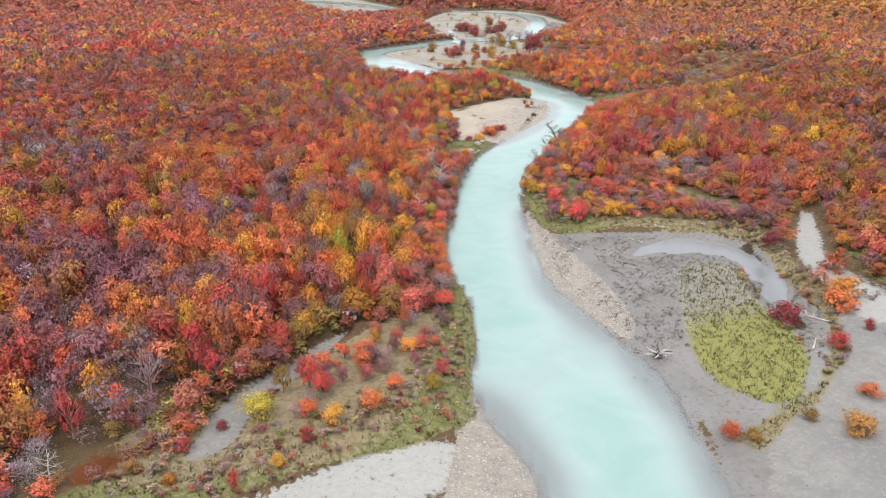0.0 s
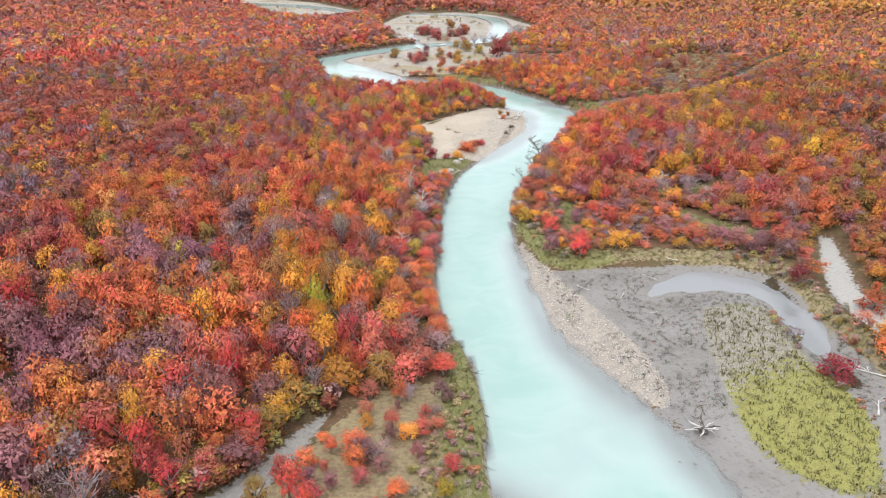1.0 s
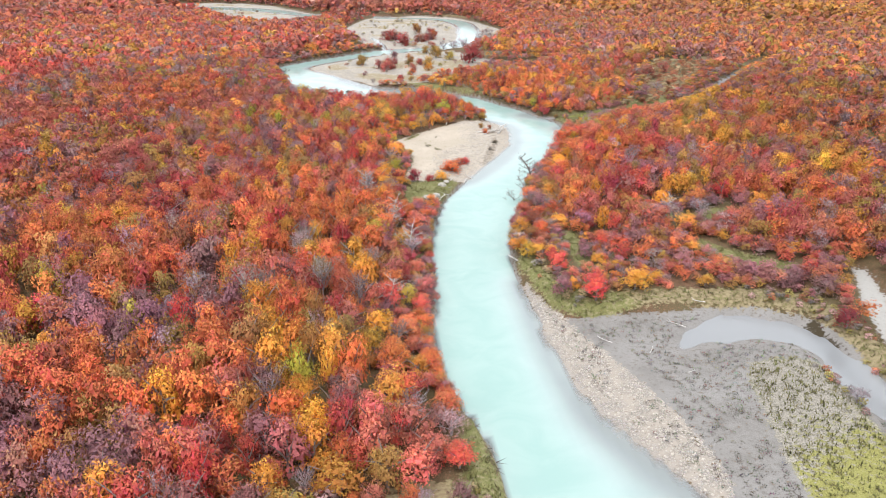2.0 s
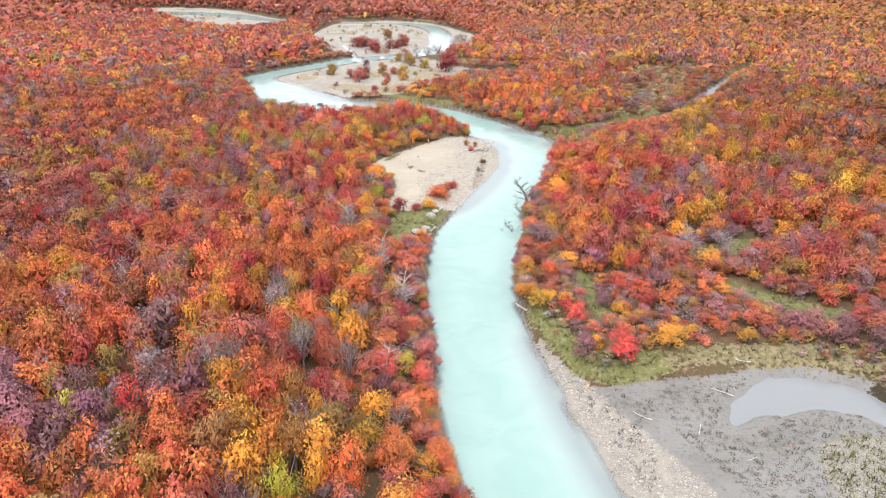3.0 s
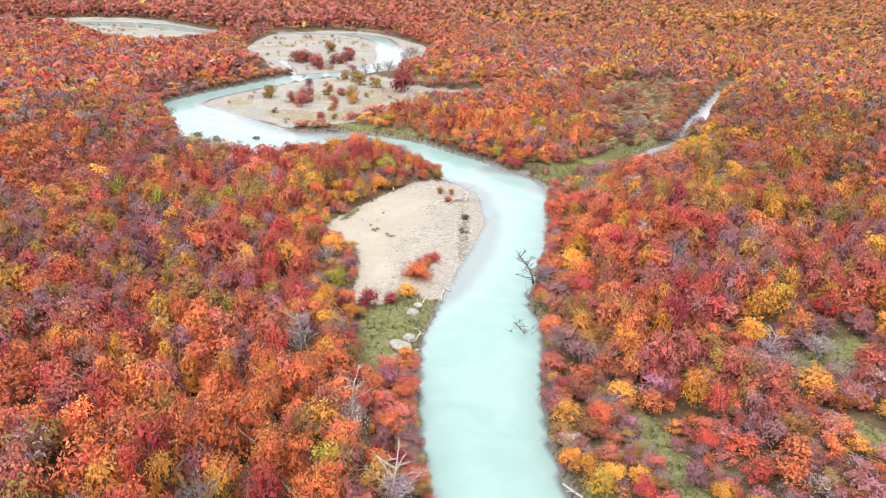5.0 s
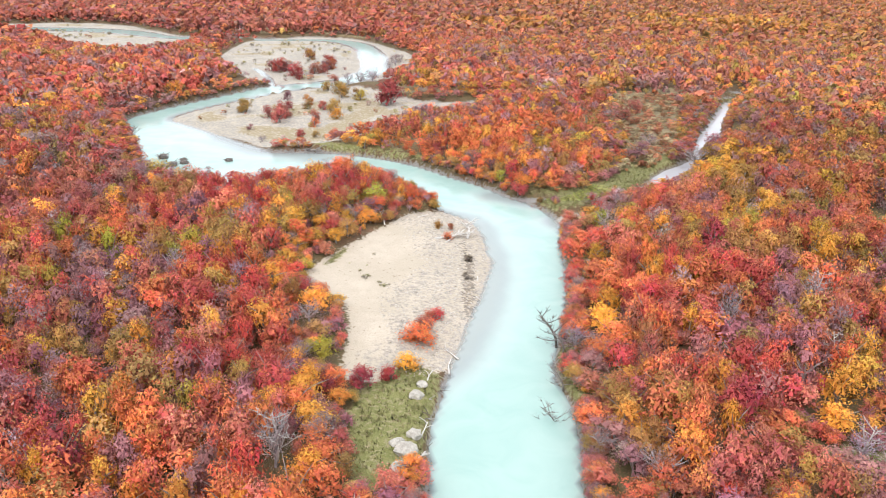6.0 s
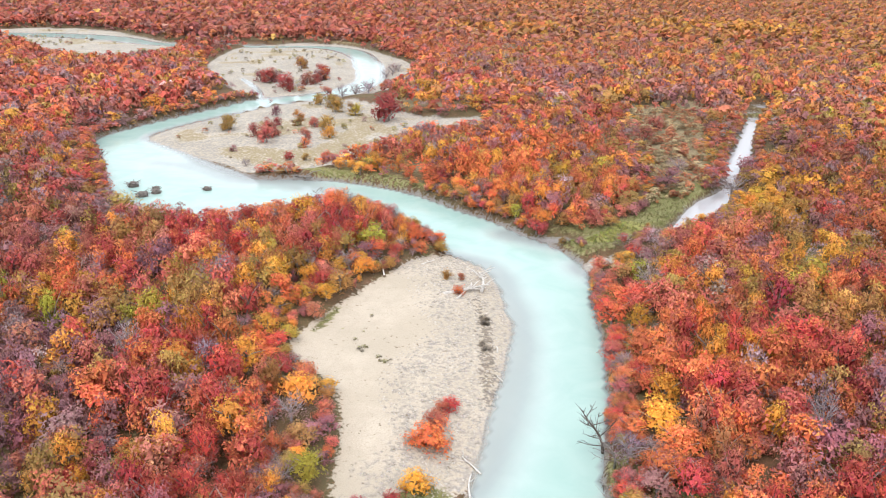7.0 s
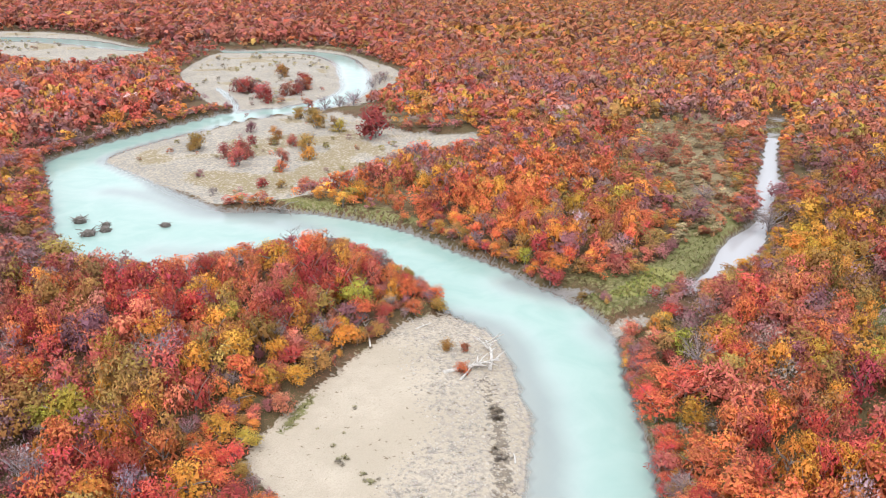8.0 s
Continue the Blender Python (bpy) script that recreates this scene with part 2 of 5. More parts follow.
def ground_material():
    m, n, l, bs = material("valley_ground", 0.9)
    co = n.new("ShaderNodeTexCoord").outputs["Object"]

    big, mid, fine = noise_node(n, l, 0.12, 5, co).outputs[0], noise_node(n, l, 0.9, 5, co).outputs[0], noise_node(n, l, 7, 4, co).outputs[0]
    pebble = noise_node(n, l, 8.5, 0, co, "ShaderNodeTexVoronoi")
    grain = noise_node(n, l, 26, 3, co).outputs[0]
    ragged = noise_node(n, l, 2.6, 8, co).outputs[0]

    def mask(name):
        a = n.new("ShaderNodeAttribute")
        a.attribute_name = name
        s = n.new("ShaderNodeMath")
        l.new(a.outputs["Fac"], s.inputs[0])
        l.new(curve_node(n, l, ragged, 0.3, 0.7, -0.42, 0.42), s.inputs[1])
        return curve_node(n, l, s.outputs[0], 0.35, 0.65)
    litter = mix_node(n, l, curve_node(n, l, mid, 0.35, 0.65), (0.085, 0.06, 0.03), (0.17, 0.095, 0.055))
    litter = mix_node(n, l, curve_node(n, l, big, 0.4, 0.6), litter, (0.12, 0.095, 0.045))
    litter = mix_node(n, l, curve_node(n, l, fine, 0.55, 0.7), litter, (0.26, 0.13, 0.08))
    lawn = mix_node(n, l, curve_node(n, l, mid, 0.3, 0.7), (0.15, 0.16, 0.05), (0.22, 0.21, 0.08))
    lawn = mix_node(n, l, curve_node(n, l, ragged, 0.5, 0.66), lawn, (0.31, 0.265, 0.15))
    lawn = mix_node(n, l, curve_node(n, l, fine, 0.5, 0.7), lawn, (0.24, 0.22, 0.09))
    lawn = mix_node(n, l, 0.6, lawn, grain, "OVERLAY")
    lawn = mix_node(n, l, mask("dry"), lawn, mix_node(n, l, curve_node(n, l, ragged, 0.38, 0.62), (0.24, 0.17, 0.105), (0.33, 0.27, 0.15)))
    litter = mix_node(n, l, 0.6, litter, grain, "OVERLAY")
    beach = mix_node(n, l, curve_node(n, l, mid, 0.3, 0.7), (0.49, 0.415, 0.33), (0.56, 0.48, 0.385))
    beach = mix_node(n, l, curve_node(n, l, fine, 0.5, 0.75), beach, (0.44, 0.37, 0.29))
    beach = mix_node(n, l, curve_node(n, l, big, 0.42, 0.6), beach, (0.46, 0.39, 0.305))
    ash = mix_node(n, l, curve_node(n, l, mid, 0.3, 0.7), (0.255, 0.24, 0.22), (0.32, 0.3, 0.275))
    ash = mix_node(n, l, curve_node(n, l, big, 0.45, 0.62), ash, (0.255, 0.24, 0.225))
    ash = mix_node(n, l, curve_node(n, l, ragged, 0.5, 0.7, 0, 0.4), ash, (0.45, 0.43, 0.40))
    beach = mix_node(n, l, mask("ashy"), beach, ash)
    beach = mix_node(n, l, mask("chalk"), beach, mix_node(n, l, curve_node(n, l, ragged, 0.35, 0.65), (0.47, 0.45, 0.415), (0.41, 0.39, 0.36)))
    beach = mix_node(n, l, 0.35, beach, grain, "OVERLAY")
    stones = mix_node(n, l, 0.92, pebble.outputs["Color"], (0.43, 0.385, 0.34))
    stones = mix_node(n, l, curve_node(n, l, pebble.outputs["Distance"], 0.25, 0.6), stones, (0.28, 0.245, 0.21))
    stones = mix_node(n, l, curve_node(n, l, mid, 0.42, 0.62), stones, (0.40, 0.345, 0.29))
    silt = mix_node(n, l, curve_node(n, l, mid, 0.3, 0.7), (0.2, 0.182, 0.165), (0.27, 0.25, 0.23))
    silt = mix_node(n, l, curve_node(n, l, big, 0.35, 0.65), silt, (0.3, 0.28, 0.262))
    silt = mix_node(n, l, curve_node(n, l, ragged, 0.52, 0.68, 0, 0.7), silt, (0.185, 0.165, 0.14))
    c = mix_node(n, l, mask("silt"), litter, silt)
    c = mix_node(n, l, mask("sand"), c, beach)
    c = mix_node(n, l, mask("gravel"), c, stones)
    c = mix_node(n, l, mask("grass"), c, lawn)
    marsh = mix_node(n, l, curve_node(n, l, fine, 0.35, 0.65), (0.27, 0.255, 0.075), (0.34, 0.315, 0.11))
    marsh = mix_node(n, l, mask("sere"), marsh, mix_node(n, l, curve_node(n, l, fine, 0.4, 0.6), (0.25, 0.225, 0.185), (0.40, 0.36, 0.30)))
    c = mix_node(n, l, mask("marsh"), c, marsh)
    c = mix_node(n, l, mask("damp"), c, mix_node(n, l, 1.0, c, (0.6, 0.57, 0.54), "MULTIPLY"))
    c = mix_node(n, l, mask("peat"), c, (0.06, 0.045, 0.025))
    rust = mix_node(n, l, mask("rust"), c, (0.18, 0.055, 0.016))
    wet = mix_node(n, l, mask("wet"), rust, mix_node(n, l, 1.0, rust, (0.93, 0.93, 0.95), "MULTIPLY"))
    l.new(wet, bs.inputs["Base Color"])
    l.new(curve_node(n, l, mask("wet"), 0, 1, 0.92, 0.4), bs.inputs["Roughness"])
    both = n.new("ShaderNodeMath")
    l.new(fine, both.inputs[0])
    l.new(pebble.outputs["Distance"], both.inputs[1])
    bump_node(n, l, bs, both.outputs[0], 0.5, 0.06)
    return m


def water_material():
    m, n, l, bs = material("glacial_water", 0.12)
    co = n.new("ShaderNodeTexCoord").outputs["Object"]
    a = n.new("ShaderNodeAttribute")
    a.attribute_name = "cloudiness"
    r = n.new("ShaderNodeAttribute")
    r.attribute_name = "rust"
    swirl = noise_node(n, l, 0.22, 4, co)
    swirl.inputs["Distortion"].default_value = 1.2
    ripple = noise_node(n, l, 2.6, 3, co)
    c = mix_node(n, l, curve_node(n, l, swirl.outputs[0], 0.35, 0.65), (0.335, 0.49, 0.445), (0.385, 0.53, 0.483))
    c = mix_node(n, l, r.outputs["Fac"], c, (0.12, 0.05, 0.015))
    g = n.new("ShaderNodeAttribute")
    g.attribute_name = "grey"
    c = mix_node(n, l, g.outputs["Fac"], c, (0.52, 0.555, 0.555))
    # This mix paints reflected sky into the base colour of creek and pond.
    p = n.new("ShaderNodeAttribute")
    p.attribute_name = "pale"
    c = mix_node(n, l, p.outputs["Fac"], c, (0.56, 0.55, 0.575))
    c = mix_node(n, l, r.outputs["Fac"], c, (0.13, 0.045, 0.013))
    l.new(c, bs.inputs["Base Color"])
    bs.inputs["IOR"].default_value = 1.333
    bs.inputs["Specular IOR Level"].default_value = 0.33
    bump_node(n, l, bs, ripple.outputs[0], 0.12, 0.05)
    clear = n.new("ShaderNodeBsdfTransparent")
    glossy = n.new("ShaderNodeBsdfGlossy")
    glossy.inputs["Roughness"].default_value = 0.12
    fres = n.new("ShaderNodeFresnel")
    fres.inputs["IOR"].default_value = 1.333
    skin = n.new("ShaderNodeMixShader")
    l.new(fres.outputs[0], skin.inputs[0])
    l.new(clear.outputs[0], skin.inputs[1])
    l.new(glossy.outputs[0], skin.inputs[2])
    final = n.new("ShaderNodeMixShader")
    l.new(a.outputs["Fac"], final.inputs[0])
    l.new(skin.outputs[0], final.inputs[1])
    l.new(bs.outputs[0], final.inputs[2])
    l.new(final.outputs[0], n["Material Output"].inputs["Surface"])
    return m


def leaf_material(name, source):
    """Leaves in the tree's tint, painted side falloff included, varied from sprig to sprig."""
    m, n, l, bs = material(name, 0.65)
    if source == "tree":
        tree = n.new("ShaderNodeObjectInfo").outputs["Color"]
    else:
        a = n.new("ShaderNodeAttribute")
        a.attribute_name = "leaf"
        tree = a.outputs["Color"]
    v = n.new("ShaderNodeAttribute")
    v.attribute_name = "sprig"
    hue = n.new("ShaderNodeHueSaturation")
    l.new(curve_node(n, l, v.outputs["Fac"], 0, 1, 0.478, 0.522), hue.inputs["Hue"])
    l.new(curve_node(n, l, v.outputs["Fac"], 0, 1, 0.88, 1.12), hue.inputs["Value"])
    place = n.new("ShaderNodeNewGeometry").outputs["Position"]
    leaves = noise_node(n, l, 8.0, 3, place).outputs[0]
    spot = curve_node(n, l, leaves, 0.3, 0.7, 0.82, 1.18)
    sprays = noise_node(n, l, 2.2, 4, place).outputs[0]
    tree = mix_node(n, l, 1.0, tree, curve_node(n, l, sprays, 0.3, 0.7, 0.78, 1.22), "MULTIPLY")
    l.new(mix_node(n, l, 1.0, tree, spot, "MULTIPLY"), hue.inputs["Color"])
    l.new(hue.outputs[0], bs.inputs["Base Color"])
    soft = n.new("ShaderNodeAttribute")
    soft.attribute_name = "puff"
    turn = n.new("ShaderNodeVectorTransform")
    turn.vector_type, turn.convert_from, turn.convert_to = "NORMAL", "OBJECT", "WORLD"
    l.new(soft.outputs["Vector"], turn.inputs[0])
    l.new(turn.outputs[0], bs.inputs["Normal"])
    thin = n.new("ShaderNodeBsdfTranslucent")
    l.new(hue.outputs[0], thin.inputs["Color"])
    both = n.new("ShaderNodeMixShader")
    both.inputs[0].default_value = 0.25
    l.new(bs.outputs[0], both.inputs[1])
    l.new(thin.outputs[0], both.inputs[2])
    l.new(both.outputs[0], n["Material Output"].inputs["Surface"])
    return m


MAT_GROUND = ground_material()
MAT_WATER = water_material()
MAT_LEAF = leaf_material("autumn_leaves", "tree")
MAT_WOODS = leaf_material("autumn_woods", "woods")
MAT_BARK = plain_material("grey_bark", (0.2, 0.17, 0.15), (0.34, 0.3, 0.28), 6)
MAT_DRIFT = plain_material("bleached_driftwood", (0.52, 0.48, 0.44), (0.72, 0.68, 0.64), 4)
MAT_TWIG = plain_material("pale_twigs", (0.27, 0.23, 0.24), (0.46, 0.41, 0.42), 5)
MAT_DARKWOOD = plain_material("sodden_wood", (0.1, 0.085, 0.075), (0.2, 0.17, 0.15), 5)


# ---------------------------------------------------------------- mesh helpers
def soup(name, tris, mat, attributes=()):
    """A mesh of loose triangles, an array (n, 3, 3); attributes: (name, type, one value per face)."""
    tris = np.ascontiguousarray(tris, np.float32)
    k = len(tris)
    me = bpy.data.meshes.new(name)
    me.vertices.add(3 * k)
    me.vertices.foreach_set("co", tris.ravel())
    me.loops.add(3 * k)
    me.loops.foreach_set("vertex_index", np.arange(3 * k, dtype=np.int32))
    me.polygons.add(k)
    me.polygons.foreach_set("loop_start", np.arange(0, 3 * k, 3, dtype=np.int32))
    for key, kind, values in attributes:
        at = me.attributes.new(key, kind, "FACE")
        at.data.foreach_set({"FLOAT_COLOR": "color", "FLOAT_VECTOR": "vector"}.get(kind, "value"), np.ascontiguousarray(values, np.float32).ravel())
    me.update(calc_edges=True)
    me.materials.append(mat)
    return me


def part(name, bm, mat, parent=None, label="", smooth=True):
    me = bpy.data.meshes.new(name)
    bm.to_mesh(me)
    bm.free()
    me.materials.append(mat)
    if smooth:
        me.polygons.foreach_set("use_smooth", [True] * len(me.polygons))
    ob = new(name, me)
    ob.parent = parent
    return tagged(ob, label)


def limb(bm, points, r0, r1, sides=6):
    """A tapered branch along points."""
    pts = [Vector(p) for p in points]
    rings = []
    for i, p in enumerate(pts):
        d = (pts[min(i + 1, len(pts) - 1)] - pts[max(i - 1, 0)]).normalized()
        u = d.orthogonal().normalized()
        w = d.cross(u)
        r = r0 + (r1 - r0) * i / (len(pts) - 1)
        rings.append([bm.verts.new(p + r * (math.cos(2 * math.pi * k / sides) * u + math.sin(2 * math.pi * k / sides) * w)) for k in range(sides)])
    for a, b in zip(rings[:-1], rings[1:]):
        for k in range(sides):
            bm.faces.new((a[k], a[(k + 1) % sides], b[(k + 1) % sides], b[k]))
    bm.faces.new(rings[0][::-1])
    bm.faces.new(rings[-1])


# ---------------------------------------------------------------- ground and water
def axis(lo, hi, step, far_lo, far_hi, grow=1.12):
    mid = list(np.arange(lo, hi + step, step))
    a, s = [lo], step
    while a[-1] > far_lo:
        s *= grow
        a.append(a[-1] - s)
    b, s = [mid[-1]], step
    while b[-1] < far_hi:
        s *= grow
        b.append(b[-1] + s)
    return np.array(a[:0:-1] + mid + b[1:])


def grid_mesh(name, xs, ys, z, keep=None):
    gx, gy = np.meshgrid(xs, ys)
    w, h = len(xs), len(ys)
    q = np.arange(w * h).reshape(h, w)
    quads = np.stack([q[:-1, :-1], q[:-1, 1:], q[1:, 1:], q[1:, :-1]], -1).reshape(-1, 4)
    if keep is not None:
        quads = quads[keep.ravel()]
    used = np.unique(quads)
    back = np.full(w * h, -1)
    back[used] = np.arange(len(used))
    co = np.stack([gx, gy, z], -1).reshape(-1, 3)[used].astype(np.float32)
    me = bpy.data.meshes.new(name)
    me.vertices.add(len(co))
    me.vertices.foreach_set("co", co.ravel())
    me.loops.add(4 * len(quads))
    me.loops.foreach_set("vertex_index", back[quads].ravel().astype(np.int32))
    me.polygons.add(len(quads))
    me.polygons.foreach_set("loop_start", np.arange(0, 4 * len(quads), 4, dtype=np.int32))
    me.update(calc_edges=True)
    me.polygons.foreach_set("use_smooth", np.ones(len(quads), bool))
    return me, used


def point_mask(me, name, values):
    me.attributes.new(name, "FLOAT", "POINT").data.foreach_set("value", np.ascontiguousarray(values, np.float32))


def slow_axis(lo, hi, step, near_lo, near_hi, far):
    """Fine in the middle, coarser towards near_lo and near_hi, and very coarse out to far."""
    mid = axis(lo, hi, step, near_lo, near_hi, 1.05)
    return np.concatenate([axis(mid[0], mid[0] + 1, 8, -far, mid[0], 1.35)[:-2], mid, axis(mid[-1] + 8, mid[-1] + 9, 8, mid[-1], far, 1.35)[1:]])


XS = slow_axis(-26, 54, 0.75, -190, 160, 3500)
YS = slow_axis(38, 232, 0.75, -5, 300, 4200)
YS = np.unique(np.round(np.concatenate([YS[YS < 300], np.arange(300, 490, 2.2), YS[YS > 493]]), 3))
GX, GY = np.meshgrid(XS, YS)
PARTS = plan(GX, GY)
GZ = ground_z(GX, GY, PARTS)


def build_ground():
    water, pond, sand, gravel, mud, isle, grass = PARTS
    me, used = grid_mesh("ground", XS, YS, GZ)
    edge = lambda d, a=-0.5, b=0.7: (1 - ramp(d, a, b)).ravel()[used]
    bed = (1 - ramp(water, -0.4, 0.6)).ravel()[used]
    isle_bush = ramp(fbm(GX, GY, 9, 51), 0.05, 0.3).ravel()[used]
    point_mask(me, "silt", np.maximum(edge(mud), bed))
    point_mask(me, "sand", edge(sand))
    strip = np.maximum(edge(gravel), 0.48 * (edge(outline(GX, GY, SAND_BAR)) * (1 - ramp(stroke(GX, GY, RIVER) + 2.0 * fbm(GX, GY, 7, 61), 6.5, 10)).ravel()[used]))
    point_mask(me, "gravel", strip)
    upstream = np.minimum(outline(GX, GY, UPPER_FLAT), outline(GX, GY, FAR_FLAT))
    mat_of_isle = 0.6 * isle_bush * (1 - ramp(np.minimum(outline(GX, GY, ISLAND), upstream), -4, -1)).ravel()[used] * ramp(water, 1.5, 4).ravel()[used]
    glade = (ramp(fbm(GX, GY, 13, 77), 0.1, 0.35) * np.where(GX > 10, 0.75, 0.2)).ravel()[used]
    low = np.minimum(np.minimum(sand, gravel), mud)
    point_mask(me, "grass", np.maximum.reduce([edge(grass), edge(stroke(GX, GY, MEADOW)) * ramp(low, -0.3, 0.5).ravel()[used], mat_of_isle, glade * ramp(low, 0, 2).ravel()[used]]) * (1 - bed))
    point_mask(me, "wet", np.maximum(0.9 * (1 - ramp(GZ, 0.0, 0.16)).ravel()[used], 0))
    point_mask(me, "ashy", (1 - ramp(GY, 100, 125) + 0.5 * ramp(GY, 190, 205)).ravel()[used])
    point_mask(me, "marsh", np.maximum(edge(isle), edge(stroke(GX, GY, CREEK_GRASS[:3]) + 0.4)))
    point_mask(me, "sere", (ramp(GY + 0.5 * (30 - GX), 62, 76) * (1 - ramp(GY, 90, 95))).ravel()[used])
    point_mask(me, "damp", np.maximum(0.75 * edge(stroke(GX, GY, DEBRIS), -0.5, 0.8), edge(stroke(GX, GY, PEAT), -0.3, 0.6)))
    point_mask(me, "peat", edge(stroke(GX, GY, PEAT), -0.3, 0.6))
    point_mask(me, "chalk", np.maximum(edge(stroke(GX, GY, SAND_LEFT), -0.8, 0.6), edge(stroke(GX, GY, SAND_RIGHT[:4]), -0.8, 0.6)))
    point_mask(me, "dry", np.maximum.reduce([edge(stroke(GX, GY, MEADOW), -1.0, 1.5) * ramp(water, 2.0, 4.5).ravel()[used], 0.7 * edge(stroke(GX, GY, FLAT_EDGE[3:]), 0, 1.5) * ramp(GX, 19, 24).ravel()[used], (ramp(GY, 188, 204) * ramp(water, 2.0, 4.0)).ravel()[used] * 0.9]))
    point_mask(me, "rust", edge(stroke(GX, GY, RUST_POOL)))
    me.materials.append(MAT_GROUND)
    return tagged(new("ground", me), "flat valley floor of leaf litter, grass, sand and gravel", "ground", kind="structure")


def build_water():
    z = np.zeros_like(GZ)
    near = GZ < 0.12
    keep = near[:-1, :-1] | near[1:, :-1] | near[:-1, 1:] | near[1:, 1:]
    me, used = grid_mesh("water", XS, YS, z, keep)
    depth = np.clip(-GZ, 0, 3).ravel()[used]
    main = (1 - ramp(np.minimum.reduce([stroke(GX, GY, RIVER), stroke(GX, GY, UPPER), stroke(GX, GY, SIDE_CHANNEL)]), 0.5, 2.5)).ravel()[used]
    point_mask(me, "cloudiness", np.clip(1 - np.exp(-depth * 7.0), 0, 0.97) * main + (1 - main) * np.maximum(np.where(GY.ravel()[used] > 150, 0.85, 0.45), 0.85 * (1 - ramp(stroke(GX, GY, RUST_POOL), 0, 0.6)).ravel()[used]))
    # Creek and pond carry the painted sky reflection, the pond at half strength.
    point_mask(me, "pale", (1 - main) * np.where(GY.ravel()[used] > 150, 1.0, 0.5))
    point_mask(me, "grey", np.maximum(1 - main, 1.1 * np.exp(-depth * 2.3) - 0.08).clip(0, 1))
    point_mask(me, "rust", (1 - ramp(stroke(GX, GY, RUST_POOL), 0, 0.6)).ravel()[used])
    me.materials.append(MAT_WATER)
    return tagged(new("water", me), "milky turquoise glacial river with shallow clear edges", "water", kind="structure")


build_ground()
build_water()


# ---------------------------------------------------------------- trees
PALETTE = {
    "orange": (0.80, 0.25, 0.08), "red": (0.66, 0.125, 0.085), "rust": (0.60, 0.20, 0.135), "gold": (0.86, 0.45, 0.06), "olive": (0.48, 0.31, 0.08),
    "lime": (0.52, 0.48, 0.06), "plum": (0.40, 0.19, 0.195), "crimson": (0.44, 0.075, 0.07), "twig": (0.40, 0.30, 0.31), "ash": (0.56, 0.49, 0.50), "peach": (0.68, 0.22, 0.13),
}
NAMES = list(PALETTE)
COLOURS = np.array([PALETTE[k] for k in NAMES])
COLOURS = np.array((1.05, 0.95, 0.98)) * (COLOURS * 0.965 + 0.035 * COLOURS.mean(1, keepdims=True))


def crown_soup(seed, clumps, per, size, twiggy=0.0, core=0, rise=0.6):
    """Leaf sprigs of one crown, about 1 in radius and 1 high, for trees some twice as tall as their radius: an uneven heap of clumps."""
    r = rng_of(seed)
    az = r.uniform(0, 2 * np.pi, clumps)
    up = r.uniform(0.22, 0.88, clumps)
    out = np.sqrt(np.clip(1 - (up - 0.42) ** 2 / 0.26, 0.05, 1)) * r.uniform(0.32, 0.66, clumps)
    centre = np.stack([np.cos(az) * out, np.sin(az) * out, up], -1)
    centre[0] = (0, 0, 0.72)
    radius = r.uniform(0.28, 0.46, clumps)
    n = clumps * per
    d = r.normal(size=(n, 3))
    d[:, 2] = np.where(r.random(n) < (0.35 if per > 36 else 0.6), np.abs(d[:, 2]), d[:, 2]) + 0.25
    d /= np.linalg.norm(d, axis=1)[:, None]
    which = np.repeat(np.arange(clumps), per)
    c = centre[which] + d * (radius[which] * r.uniform(0.72, 1.12, n))[:, None] * (1, 1, 0.4)
    c[:, 2] = np.maximum(c[:, 2], 0.03)
    normal = d * 0.55 + r.normal(size=(n, 3)) * 0.4 + (0, 0, rise) if size < 0.2 else d + r.normal(size=(n, 3)) * 0.14 + (0, 0, 0.12)
    normal /= np.linalg.norm(normal, axis=1)[:, None]
    side = np.cross(normal, r.normal(size=(n, 3)))
    side /= np.linalg.norm(side, axis=1)[:, None] + 1e-9
    other = np.cross(normal, side)
    s = size * r.uniform(0.6, 1.35, n)
    tw = r.random(n) < twiggy
    long, wide = np.where(tw, 2.1, 1.25) * s, np.where(tw, 0.17, 0.72) * s
    side = np.where(tw[:, None], d * 0.8 + side * 0.5, side * 0.85 + d * (0.35 if size < 0.25 else 0.0))
    side, other = side * (1, 1, 0.58), other * (1, 1, 0.58)
    a = c + side * long[:, None] * 0.6
    b = c - side * long[:, None] * 0.45 + other * wide[:, None] * 0.55
    e = c - side * long[:, None] * 0.4 - other * wide[:, None] * 0.55
    shade = np.clip(0.5 + r.normal(size=n) * (0.22 if size < 0.2 else 0.12) + (r.random(clumps)[which] - 0.5) * 0.36, 0, 1)
    tris = np.stack([a, b, e], 1)
    puff = 0.35 * d + 1.0 * (c - (0, 0, 0.4)) + 0.15 * normal + 0.08 * r.normal(size=(n, 3)) + (0, 0, 0.3)
    if size > 0.15:
        puff = 0.25 * d + 0.9 * (c - (0, 0, 0.4)) + (0, 0, 0.3)
    puff /= np.linalg.norm(puff, axis=1)[:, None]
    # Core leaves get a lower, darker sprig value: inner crown shade put into colour.
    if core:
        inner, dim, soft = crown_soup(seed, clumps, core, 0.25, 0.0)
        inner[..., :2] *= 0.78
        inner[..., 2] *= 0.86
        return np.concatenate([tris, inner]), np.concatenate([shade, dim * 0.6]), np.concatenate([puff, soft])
    return tris, shade, puff


